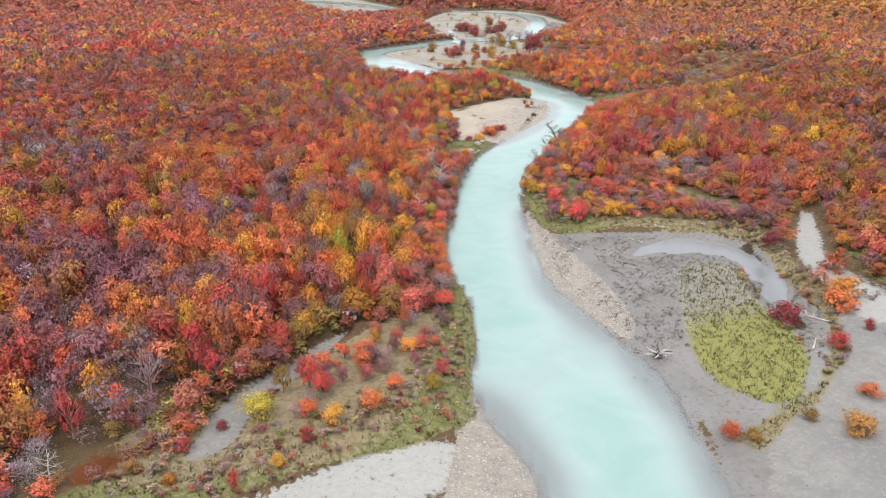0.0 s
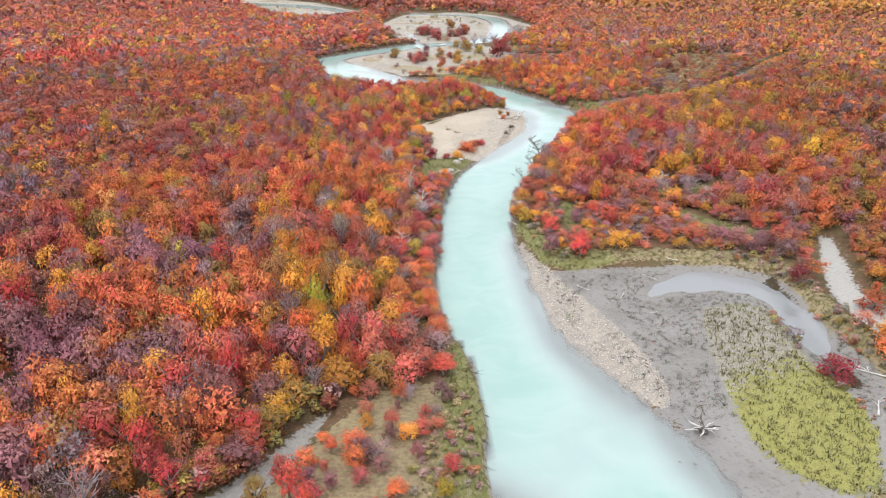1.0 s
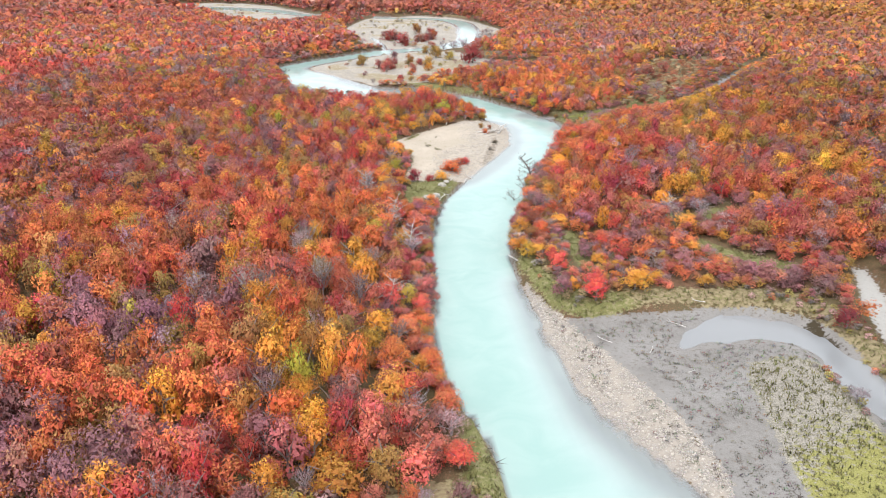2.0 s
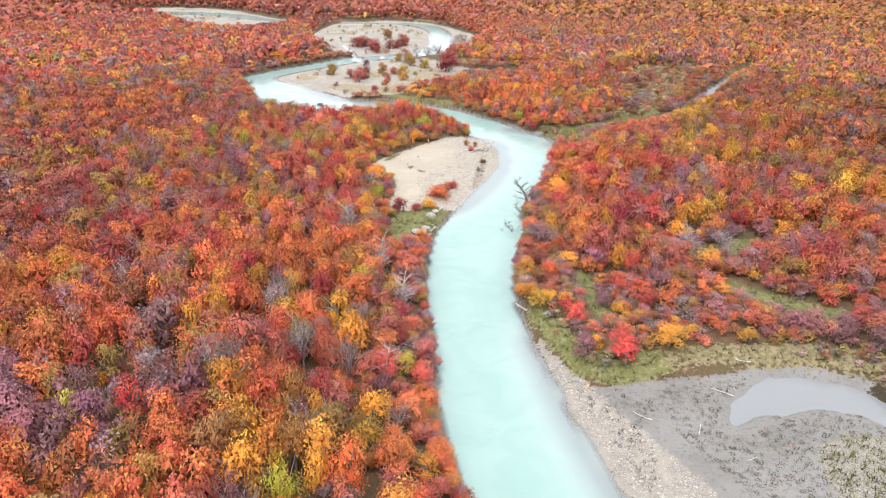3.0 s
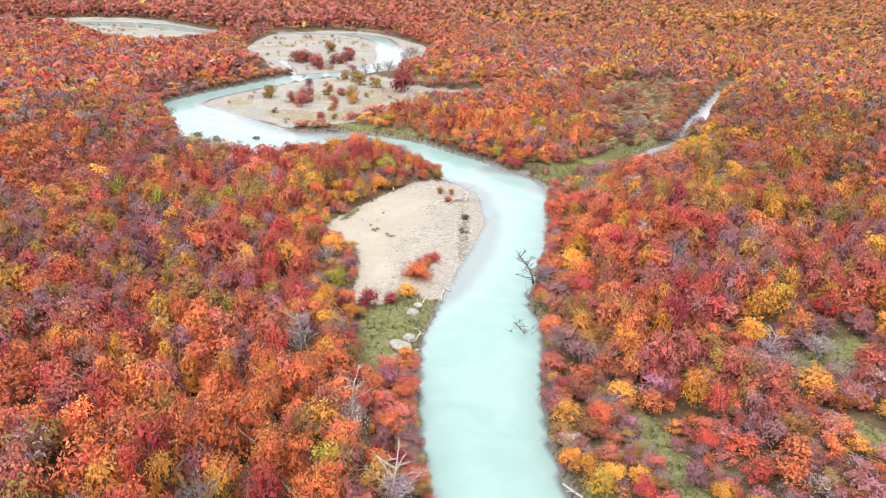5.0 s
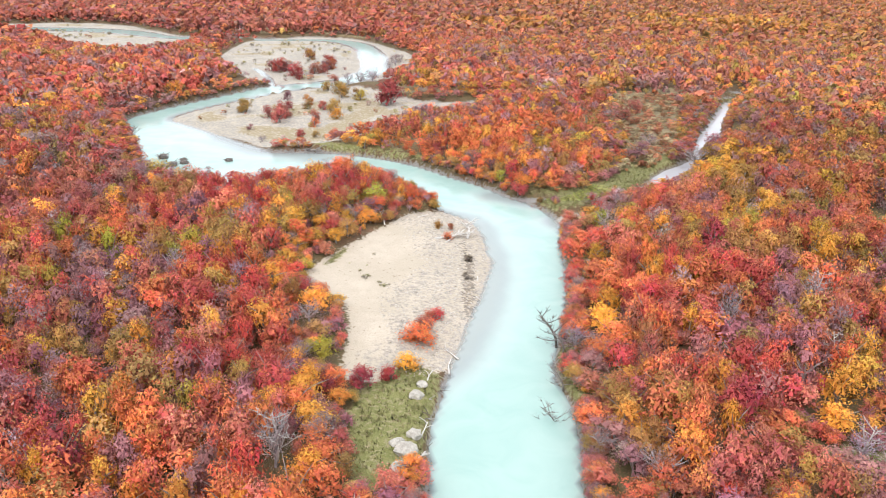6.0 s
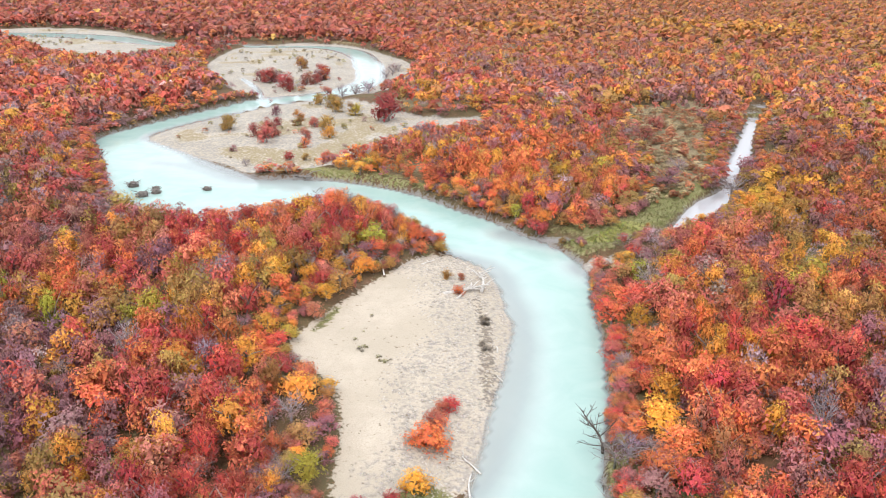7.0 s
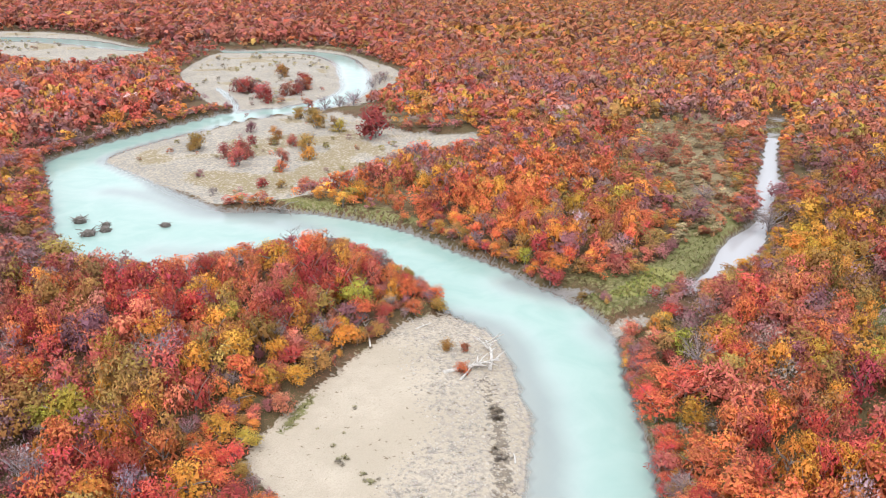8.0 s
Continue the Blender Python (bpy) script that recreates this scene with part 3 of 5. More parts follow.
def trunk_mesh(seed, bare=False):
    r = random.Random(seed)
    bm = bmesh.new()
    top = (r.uniform(-0.1, 0.1), r.uniform(-0.1, 0.1), 0.62)
    limb(bm, [(0, 0, -0.12), (0.02, 0.01, 0.2), top], 0.075, 0.03, 5)
    for k in range(12 if bare else 4):
        a = k * 2.4 + r.uniform(-0.4, 0.4)
        h = r.uniform(0.18, 0.5)
        o = r.uniform(0.55, 0.95)
        t = (math.cos(a) * o, math.sin(a) * o, r.uniform(0.6, 0.98))
        limb(bm, [(0, 0, h), (t[0] * 0.5, t[1] * 0.5, h + (t[2] - h) * 0.6), t], 0.022 if bare else 0.035, 0.005, 3)
        if bare:
            for j in range(3):
                q = (t[0] * 0.6 + r.uniform(-0.3, 0.3), t[1] * 0.6 + r.uniform(-0.3, 0.3), t[2] * 0.8 + r.uniform(0, 0.25))
                limb(bm, [(t[0] * 0.5, t[1] * 0.5, h + (t[2] - h) * 0.6), q], 0.011, 0.003, 3)
    me = bpy.data.meshes.new("trunk")
    bm.to_mesh(me)
    bm.free()
    me.materials.append(MAT_BARK if not bare else MAT_TWIG)
    return me


# where trees stand, how large they are and which colour they have
def scatter():
    r = rng_of(11)
    rows = []
    for spacing, lo, hi in ((1.9, -1, 150), (2.4, 150, 290), (3.2, 290, 770)):
        gx, gy = np.meshgrid(np.arange(-480, 800, spacing), np.arange(30, 800, spacing))
        gx = gx + r.uniform(-0.48, 0.48, gx.shape) * spacing
        gy = gy + r.uniform(-0.48, 0.48, gy.shape) * spacing
        x, y = gx.ravel(), gy.ravel()
        far = np.hypot(x, np.maximum(y - 105, 0))
        ok = (far >= lo) & (far < hi) & (x > -(0.6 * y + 26)) & (x < np.maximum(0.62 * y + 26, 1.1 * (y - 114) + 60))
        rows.append(np.stack([x[ok], y[ok], far[ok]], -1))
    gx, gy = np.meshgrid(np.arange(-150, 215, 4.2), np.arange(-70, 290, 4.2))
    gx = (gx + r.uniform(-2, 2, gx.shape)).ravel()
    gy = (gy + r.uniform(-2, 2, gy.shape)).ravel()
    ok = (gy < 30) | (gx <= -(0.6 * gy + 26)) | (gx >= np.maximum(0.62 * gy + 26, 1.1 * (gy - 114) + 60))
    rows.append(np.stack([gx[ok], gy[ok], np.full(ok.sum(), 999.0)], -1))
    return np.vstack(rows)


SPOTS = scatter()
_w, _p, _s, _g, _m, _i, _gr = plan(SPOTS[:, 0], SPOTS[:, 1])
_low = np.minimum.reduce([_s, _g, _m])
_x, _y = SPOTS[:, 0], SPOTS[:, 1]
_open = ramp(fbm(_x, _y, 13, 77), 0.12, 0.38) * np.where(_x > 10, 0.4 * ramp(_w, 5, 9), 0.03)
_r = rng_of(5)
KEEP = (_w > 0.4) & (_p > 1.0) & (_low > np.where((_y > 130) | (_x < -8), 0.35, 0.9)) & (_gr > np.where(_y > 130, 0.0, 0.3)) & ~((_y > 268) & (_y < 302) & (_x > -4) & (_x < 38)) & (_r.random(len(SPOTS)) > _open)
KEEP &= ~((_x > -16) & (_x < 9) & (_y < 46.5))
KEEP &= ~((_x > -15) & (_x < 4) & (_y < 57) & (_r.random(len(SPOTS)) < 0.2))
KEEP &= (np.hypot(_x + 20.4, _y - 41.6) > 3.0) & (np.hypot(_x - 39.4, _y - 179.4) > 4.2) & (np.hypot(_x - 38.4, _y - 174) > 2.6) & (np.hypot(_x - 62.5, _y - 187) > 4.0) & (np.hypot(_x - 91, _y - 217) > 3.5) & (stroke(_x, _y, RUST_POOL) > 1.2)
SPOTS = SPOTS[KEEP]


def canopy(x, y):
    """How tall the woods stand: low at their edges and along the gravel flat, taller inside and to the west."""
    p = plan(x, y)
    d = np.minimum.reduce([p[0], p[2], p[3], p[4], p[6] + 0.5])
    h = 1.9 + 2.4 * ramp(d, 1.0, 7.5) + 0.5 * fbm(x, y, 9, 71) + 0.6 * ramp(-x, 4, 14) * (1 - ramp(y, 105, 125))
    h = h * (0.6 + 0.4 * ramp(y, 38, 52))
    return np.where(d < 0, 0.9, np.maximum(h - 1.7 * (1 - ramp(np.hypot((x - 21) / 1.3, y - 100), 7, 12)), 1.5))


# a fringe of lower bushes along the cut banks
_r = rng_of(15)
_fx, _fy = _r.uniform(-60, 110, 90000), _r.uniform(60, 330, 90000)
_fp = plan(_fx, _fy)
_on = (_fp[0] > 0.15) & (_fp[0] < 1.5) & (np.minimum.reduce([_fp[2], _fp[3], _fp[4]]) > 1.2) & (_fp[6] > 0.7)
_fx, _fy = _fx[_on][:1500], _fy[_on][:1500]
# and a low growth between the trees of the eastern bank
_ux, _uy = _r.uniform(13, 62, 9000), _r.uniform(89, 150, 9000)
_up = plan(_ux, _uy)
_on = (_up[0] > 0.8) & (np.minimum.reduce([_up[2], _up[3], _up[4]]) > 1.3) & (_up[6] > -0.3 + 0.9 * _r.random(9000))
_fx, _fy = np.concatenate([_fx, _ux[_on][:1500]]), np.concatenate([_fy, _uy[_on][:1500]])
_ux, _uy = _r.uniform(-36, 22, 14000), _r.uniform(38, 190, 14000)
_up = plan(_ux, _uy)
_on = (_up[0] > 0.6) & (_up[1] > 0.5) & (np.minimum.reduce([_up[2], _up[3], _up[4]]) > 0.5) & (_up[6] > 0.2) & (_ux < -16.5 + 0.42 * np.maximum(_uy - 42.5, 0))
_fx, _fy = np.concatenate([_fx, _ux[_on][:2300]]), np.concatenate([_fy, _uy[_on][:2300]])
FRINGE_FROM = len(SPOTS)
SPOTS = np.vstack([SPOTS, np.stack([_fx, _fy, np.hypot(_fx, np.maximum(_fy - 105, 0))], -1)])


def choose_colours(x, y, seed):
    r = rng_of(seed)
    a, b, c = fbm(x, y, 26, 101), fbm(x, y, 18, 202), fbm(x, y, 40, 303)
    w = np.zeros((len(x), len(NAMES)))
    w[:, NAMES.index("orange")] = 1.35 + 1.8 * np.clip(a, 0, 1)
    w[:, NAMES.index("red")] = 0.75 + 1.4 * np.clip(-a, 0, 1)
    w[:, NAMES.index("rust")] = 0.8
    w[:, NAMES.index("gold")] = 0.3 + 0.4 * ramp(x - 0.3 * y, -20, 40) + 1.4 * np.clip(b - 0.1, 0, 1)
    w[:, NAMES.index("olive")] = 0.2 + 0.45 * ramp(x - 0.3 * y, -20, 40) + 1.2 * np.clip(b, 0, 1)
    w[:, NAMES.index("lime")] = 0.02 + 0.2 * np.clip(b, 0, 1)
    w[:, NAMES.index("plum")] = 0.5 + 2.0 * np.clip(-b, 0, 1)
    w[:, NAMES.index("crimson")] = 0.08 + 0.5 * np.clip(-a, 0, 1)
    w[:, NAMES.index("twig")] = 0.35 + 1.4 * np.clip(-c - 0.1, 0, 1)
    w[:, NAMES.index("ash")] = 0.08 + 0.25 * np.clip(-c, 0, 1)
    w[:, NAMES.index("peach")] = 0.55
    west = ramp(0.12 * y - x, 12, 45)[:, None]
    w[:, [NAMES.index(k) for k in ("plum", "twig", "red", "rust")]] += west * (1.0, 0.35, 0.75, 0.4)
    east = ramp(x - 0.12 * y, 22, 55)[:, None]
    w[:, [NAMES.index(k) for k in ("plum", "twig", "rust", "olive")]] += east * (0.5, 0.3, 0.5, 0.2)
    north = (ramp(y, 140, 190) * (1 - ramp(y, 300, 400)))[:, None]
    w[:, [NAMES.index(k) for k in ("gold", "olive", "twig", "peach")]] += north * (0.6, 0.35, 0.2, 0.3)
    beyond = (ramp(x - 0.12 * y, 18, 36) * ramp(y, 140, 165))[:, None]
    w[:, [NAMES.index(k) for k in ("plum", "twig", "olive", "rust")]] += beyond * (0.7, 0.5, 1.0, 0.6)
    w[:, NAMES.index("red")] *= 1 - 0.5 * beyond[:, 0]
    pool = (ramp(-x, 8, 16) * ramp(y, 180, 200) * (1 - ramp(y, 240, 255)))[:, None]
    w[:, [NAMES.index(k) for k in ("plum", "twig", "olive", "rust")]] += pool * (0.6, 1.2, 0.8, 1.0)
    near = 1 - ramp(np.hypot(x - 0.12 * y, np.maximum(y - 150, 0)), 45, 110)
    w[:, NAMES.index("red")] *= 1.2 - 0.5 * near
    w[:, [NAMES.index(k) for k in ("gold", "olive", "plum")]] += near[:, None] * (0.3, 0.35, 0.25)
    w /= w.sum(1)[:, None]
    local = w @ COLOURS
    w = np.cumsum(w, 1)
    # neighbours often turn alike: every other tree follows a field of patches, the rest are by chance
    field = fbm(x, y, 8.5, 404, 2)
    even = np.argsort(np.argsort(field)) / len(field)
    u = np.where(r.random(len(x)) < 0.4, np.clip(even + r.normal(size=len(x)) * 0.05, 0, 0.999), r.random(len(x)))
    return (u[:, None] > w).sum(1).clip(0, len(NAMES) - 1), local


LANDMARKS = {
    "gold": [(-4.4, 96.9, 2.0), (38.6, 191.7, 1.9), (70.0, 145.7, 2.0), (-19.1, 74.5, 1.9), (-12.1, 79.0, 1.9), (-3.9, 98.6, 1.6), (24.4, 95.5, 1.6), (-20.5, 59.1, 1.4), (-17.7, 100.1, 1.3), (-15.6, 102.1, 1.3), (-1.7, 124.1, 1.7), (-0.7, 135.1, 1.6), (15.0, 112.5, 1.6), (23.3, 95.1, 1.8), (29.2, 143.6, 1.7), (8.5, 139.5, 1.4), (-0.5, 134.1, 1.9), (-15.0, 132.7, 1.5), (6.8, 192.9, 2.2), (27.1, 140.4, 2.2), (38.4, 123.9, 1.9), (27.2, 120.9, 1.2), (-1.7, 156.3, 2.0), (17.3, 183.2, 1.2), (11.0, 175.2, 1.2), (6.6, 169.9, 1.6), (0.4, 163.0, 1.4), (33.9, 156.1, 1.6), (35.5, 148.0, 1.5), (66.0, 132.7, 1.9), (60.0, 152.7, 2.0), (56.0, 146.6, 1.8)],
    "lime": [(13.8, 182.5, 2.2), (-9.4, 165.2, 1.9), (-9.5, 76.9, 1.7), (-33.5, 95.2, 1.5), (-0.3, 93.8, 1.4), (-23.2, 172.6, 1.6), (1.6, 141.3, 1.7), (34.2, 189.8, 1.2), (-18.0, 167.2, 1.4), (0.6, 52.4, 0.9), (25.8, 266.1, 2.0)],
    "red": [(-36.8, 78.0, 2.4), (1.3, 54.9, 1.0), (18.6, 93.0, 1.7), (17.1, 101.3, 1.5), (44.6, 143.2, 2.2), (-15.2, 65.3, 1.4), (-6.5, 106.6, 1.8), (-0.1, 98.6, 1.1), (16.8, 103.6, 1.2), (24.8, 103.7, 1.6), (19.1, 95.3, 1.9), (46.0, 123.8, 1.7), (32.3, 141.2, 1.9), (25.0, 133.0, 1.6), (-1.2, 166.8, 1.8), (1.0, 160.1, 1.5), (32.5, 160.0, 1.6), (36.5, 191.5, 1.7), (-6.3, 70.8, 1.8), (-9.4, 53.0, 1.2), (-8.2, 50.9, 0.9), (-25.3, 46.2, 1.3), (-17.0, 53.6, 1.2), (-8.4, 45.7, 0.8), (-12.6, 40.9, 0.6), (-13.8, 112.7, 1.7), (13.3, 148.5, 1.0), (-5.2, 124.0, 1.8), (-3.5, 188.3, 2.2), (93.0, 206.4, 2.4), (37.2, 61.8, 1.5), (14.6, 303.4, 2.6)],
    "orange": [(-4.2, 49.5, 1.3), (41.1, 69.8, 2.1), (-12.9, 104.2, 2.1), (41.5, 126.9, 1.7), (-0.8, 123.0, 1.8), (16.2, 119.5, 1.5), (24.6, 121.3, 1.9), (35.3, 238.2, 3.0), (10.7, 144.0, 2.1), (-10.4, 72.2, 2.0), (-5.5, 79.0, 1.6), (31.9, 157.7, 2.0), (36.0, 53.4, 1.2), (45.3, 79.6, 2.0), (11.9, 238.7, 1.4), (25.8, 319.9, 2.2), (-3.2, 159.9, 1.8), (23.0, 48.5, 1.1), (20.4, 169.5, 0.9)],
    "crimson": [(40.6, 85.4, 1.7), (-30.7, 127.4, 2.3), (29.9, 123.3, 2.0), (3.8, 135.5, 1.5), (6.6, 137.8, 1.1), (28.7, 122.9, 1.9), (9.4, 201.3, 1.4), (47.9, 154.9, 2.0), (33.8, 269.8, 3.6), (34.8, 67.3, 1.9), (31.8, 259.8, 4.2), (-28.4, 118.4, 3.4), (42.2, 65.6, 0.8), (8.5, 259.1, 1.3), (22.7, 346.9, 2.2), (-15.2, 48.0, 0.6)],
    "olive": [(-33.9, 129.2, 2.6), (8.3, 171.8, 1.8), (-1.2, 258.7, 1.9), (27.0, 163.6, 1.6), (62.0, 143.8, 2.3), (-47.2, 93.4, 2.6), (67.7, 177.5, 3.0), (-113.3, 289.0, 4.0), (-6.3, 201.5, 2.4), (-15.3, 200.3, 3.0), (89.5, 208.0, 2.4), (-11.3, 52.1, 1.0), (32.6, 48.3, 1.7), (24.6, 48.0, 0.9), (29.6, 49.9, 0.8), (12.5, 257.9, 1.4), (22.0, 270.6, 2.5), (-10.3, 63.2, 1.6), (-11.4, 60.2, 1.3)],
    "ash": [(-0.6, 113.2, 1.6), (-8.4, 95.5, 1.5), (-3.4, 126.8, 1.5), (1.2, 105.8, 1.7), (-26.0, 41.0, 1.2), (-10.7, 158.5, 1.6), (35.7, 115.3, 1.6), (47.6, 138.2, 1.4), (35.6, 117.9, 1.6)],
    "plum": [(20.7, 104.3, 1.3), (15.7, 95.2, 1.4), (19.4, 120.3, 1.6), (36.8, 125.8, 1.7), (-9.3, 177.7, 2.2), (61.8, 198.6, 2.6), (83.0, 207.9, 2.6), (19.8, 132.5, 1.6), (1.1, 64.1, 1.2)],
    "rust": [(73.5, 226.5, 2.8), (5.4, 243.8, 2.2)],
    "twig": [(-1.6, 85.9, 1.4), (-10.4, 105.9, 1.6), (17.3, 125.8, 1.8), (26.7, 291.5, 2.2), (34.0, 295.8, 2.6), (34.5, 74.2, 1.1), (-22.5, 41.1, 1.4), (-25.9, 42.6, 1.5), (40.0, 117.2, 2.0), (36.9, 135.9, 1.4), (23.1, 137.8, 1.8), (-21.4, 51.3, 1.7), (70.5, 194.7, 3.0)],
}
LANDMARKS_MORE = {
    "gold": [(-46.0, 80.4, 2.4), (-60.0, 109.4, 2.0), (-50.5, 145.0, 2.2), (-11.3, 65.4, 1.5), (71.1, 153.1, 2.0), (43.1, 72.7, 2.3), (15.4, 91.1, 1.3), (14.1, 104.6, 1.4), (-0.4, 80.4, 1.4), (13.8, 106.4, 1.4), (2.0, 150.6, 2.0), (72.6, 164.5, 2.0), (25.5, 112.5, 1.7), (45.4, 284.6, 3.5), (43.8, 159.7, 1.6), (-16.3, 276.7, 3.0), (-7.0, 47.9, 1.1), (-10.0, 42.9, 0.7), (-17.1, 41.8, 0.7), (17.1, 245.5, 1.8)],
    "red": [(10.2, 319.6, 2.2)],
}
PATCHES = {
    "plum": [(-16, 161, 8), (-21, 101, 4), (-28, 92, 6), (-31, 72, 6), (-41, 73, 8), (-23, 69, 5), (-15, 148, 5), (-32, 57, 6), (-5, 102, 3), (-132, 272, 20), (89, 297, 14), (-24, 87, 5), (41, 96, 5)],
    "twig": [(-22, 53, 4), (-28, 54, 4), (-24, 46, 4), (-24, 39, 5), (0, 86, 2), (20, 121, 3), (-21, 91, 3)],
    "orange": [(-8, 118, 6), (-5, 109, 4), (-10, 131, 6), (-10, 88, 4), (-35, 112, 10), (-45, 196, 16), (-15, 118, 7), (-1, 161, 5), (36, 206, 10), (52, 223, 12), (-14, 110, 6), (42, 214, 9)],
    "gold": [(-10.5, 77, 3.6), (-10, 72.5, 2.6), (72, 188, 10), (67, 131, 8), (21, 103, 3), (65, 184, 8), (39, 149, 4), (232, 427, 50), (127, 437, 30)],
    "red": [(13, 186, 6), (-6, 186, 6), (42, 148, 6), (35, 128, 5), (-6, 139, 4), (-86, 233, 20)],
    "rust": [(-73, 177, 16), (-30, 189, 12), (21, 446, 40), (-38, 146, 8), (26, 119, 4)],
}


ISLE_SHRUBS = {
    "olive": [(-1.1, 256, 2.0), (13.3, 263.6, 1.7), (17.9, 252.4, 2.2), (22.2, 277, 2.3), (25.8, 271, 1.6), (20.0, 281, 1.8), (22.2, 343, 2.6), (11, 229, 1.0), (20.3, 173.7, 0.85)],
    "rust": [(82.2, 237.5, 2.4), (5.4, 248.2, 2.4), (6.8, 250, 2.2), (3.4, 250.2, 1.7), (12.6, 245, 1.6), (15.6, 256, 1.5), (20.0, 311, 2.4), (22.8, 312, 2.2), (21.7, 173.2, 0.65), (22.8, 290, 1.9)],
    "red": [(10.8, 317.5, 2.8), (14.2, 309, 2.8), (26.6, 327, 2.6), (8.3, 229.8, 1.2)], "plum": [(8.9, 269, 1.6), (-0.7, 238.4, 0.9), (12.6, 318, 2.2), (8.6, 322, 2.2), (24.2, 318, 2.2)],
    "peach": [(11.7, 146.3, 1.3), (12.6, 148.0, 0.9), (14.4, 228.5, 1.3), (15.6, 227.4, 1.0)], "twig": [(68.2, 206, 2.2), (27.8, 300, 2.3), (30.2, 292.5, 2.2), (25.4, 303, 2.0), (47, 327, 2.4), (44, 322, 2.0), (50, 333, 1.8), (1, 228.5, 1.0)],
}


def landmark_trees():
    """Trees that stand out, in their own colour and size; the ones round them make room."""
    x, y, hue, rad = [], [], [], []
    for table in (LANDMARKS, LANDMARKS_MORE, ISLE_SHRUBS):
        for colour, trees in table.items():
            for tx, ty, tr in trees:
                x.append(tx), y.append(ty), hue.append(NAMES.index(colour)), rad.append(tr)
    x, y, hue, rad = np.array(x), np.array(y), np.array(hue), np.array(rad)
    dry = (plan(x, y)[0] > np.where(rad > 2.4, -2.5, 0.4)) & (stroke(x, y, RUST_POOL) > 1.2) & (np.hypot(x + 20.4, y - 41.6) > 3.0) & (np.hypot(x - 39.4, y - 179.4) > 4.2) & (np.hypot(x - 38.4, y - 174) > 2.6) & (np.hypot(x - 62.5, y - 187) > 4.0) & (np.hypot(x - 91, y - 217) > 3.5)
    dry &= ~((x > 13.5) & (x < 17.5) & (y > 88) & (y < 92.6))
    return x[dry], y[dry], hue[dry], rad[dry]


HUES, LOCAL = choose_colours(SPOTS[:, 0], SPOTS[:, 1], 21)
_r = rng_of(8)
for _colour, _list in PATCHES.items():
    for _px, _py, _pr in _list:
        _in = (np.hypot(SPOTS[:, 0] - _px, SPOTS[:, 1] - _py) < _pr * _r.uniform(0.5, 1.15, len(SPOTS))) & (_r.random(len(SPOTS)) < 0.62)
        HUES[_in] = NAMES.index(_colour)
        LOCAL[_in] = COLOURS[NAMES.index(_colour)]
# Most low growth takes duller hues, putting the gaps' darkness between crowns into colour.
HUES[FRINGE_FROM:] = np.where(_r.random(len(HUES) - FRINGE_FROM) < 0.6, _r.choice([NAMES.index(k) for k in ("plum", "rust", "olive", "twig")], len(HUES) - FRINGE_FROM), HUES[FRINGE_FROM:])
LX, LY, LHUE, LRAD = landmark_trees()
_gap = np.ones(len(SPOTS), bool)
for _px, _py, _pr in zip(LX, LY, LRAD):
    _gap &= np.hypot(SPOTS[:, 0] - _px, SPOTS[:, 1] - _py) > 0.35 + 0.8 * _pr
FRINGE_FROM = int(_gap[:FRINGE_FROM].sum())
SPOTS, HUES, LOCAL = SPOTS[_gap], HUES[_gap], LOCAL[_gap]
COUNT = len(SPOTS)
SPOTS = np.vstack([SPOTS, np.stack([LX, LY, np.hypot(LX, np.maximum(LY - 105, 0))], -1)])
HUES = np.concatenate([HUES, LHUE])
LOCAL = np.vstack([LOCAL, COLOURS[LHUE]])
_r = rng_of(6)
RAD = (1.05 + 1.25 * _r.random(len(SPOTS)) ** 1.4) * np.where(SPOTS[:, 2] > 290, 1.6, np.where(SPOTS[:, 2] > 150, 1.3, 1.0))
CANOPY = canopy(SPOTS[:, 0], SPOTS[:, 1])
TALL = CANOPY * (0.8 + 0.12 * np.minimum(RAD, 2)) * _r.uniform(0.84, 1.1, len(SPOTS))
_small = (_r.random(len(SPOTS)) < 0.16)
RAD[_small] *= 0.62
TALL[_small] *= 0.6
_low_bush = (SPOTS[:, 0] > -15 + 0.4 * (SPOTS[:, 1] - 42.5)) & (SPOTS[:, 0] < 4) & (SPOTS[:, 1] < 66)
RAD[_low_bush] *= 0.7
TALL[_low_bush] *= 0.62
_fringe = np.arange(len(SPOTS)) >= FRINGE_FROM
RAD[_fringe] *= 0.62
TALL[_fringe] = np.clip(TALL[_fringe] * 0.6, 1.1, 1.7)
RAD[COUNT:] = LRAD
TALL[COUNT:] = np.maximum(0.5 + 1.1 * LRAD, 1.12 * CANOPY[COUNT:])
TURN = _r.uniform(0, 2 * np.pi, len(SPOTS))
_calm = ramp(SPOTS[:, 2], 60, 400)[:, None] * 0.6
_east = ramp(SPOTS[:, 0] - 0.25 * SPOTS[:, 1], -60, 60)[:, None]
_plain = (1 - _east) * np.array((0.31, 0.105, 0.07)) + _east * np.array((0.34, 0.145, 0.055))
_own = 0.88 * COLOURS[HUES] + 0.12 * LOCAL
TINT = (_own * (1 - _calm) + _calm * _plain) * np.exp(_r.normal(size=(len(SPOTS), 1)) * 0.17) * np.exp(_r.normal(size=(len(SPOTS), 3)) * 0.07)
# Painted vignette: leaf tint lighter by the river, darker out to the sides.
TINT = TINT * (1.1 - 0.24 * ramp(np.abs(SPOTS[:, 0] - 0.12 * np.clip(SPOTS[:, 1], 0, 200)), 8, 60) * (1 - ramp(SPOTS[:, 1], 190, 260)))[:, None]
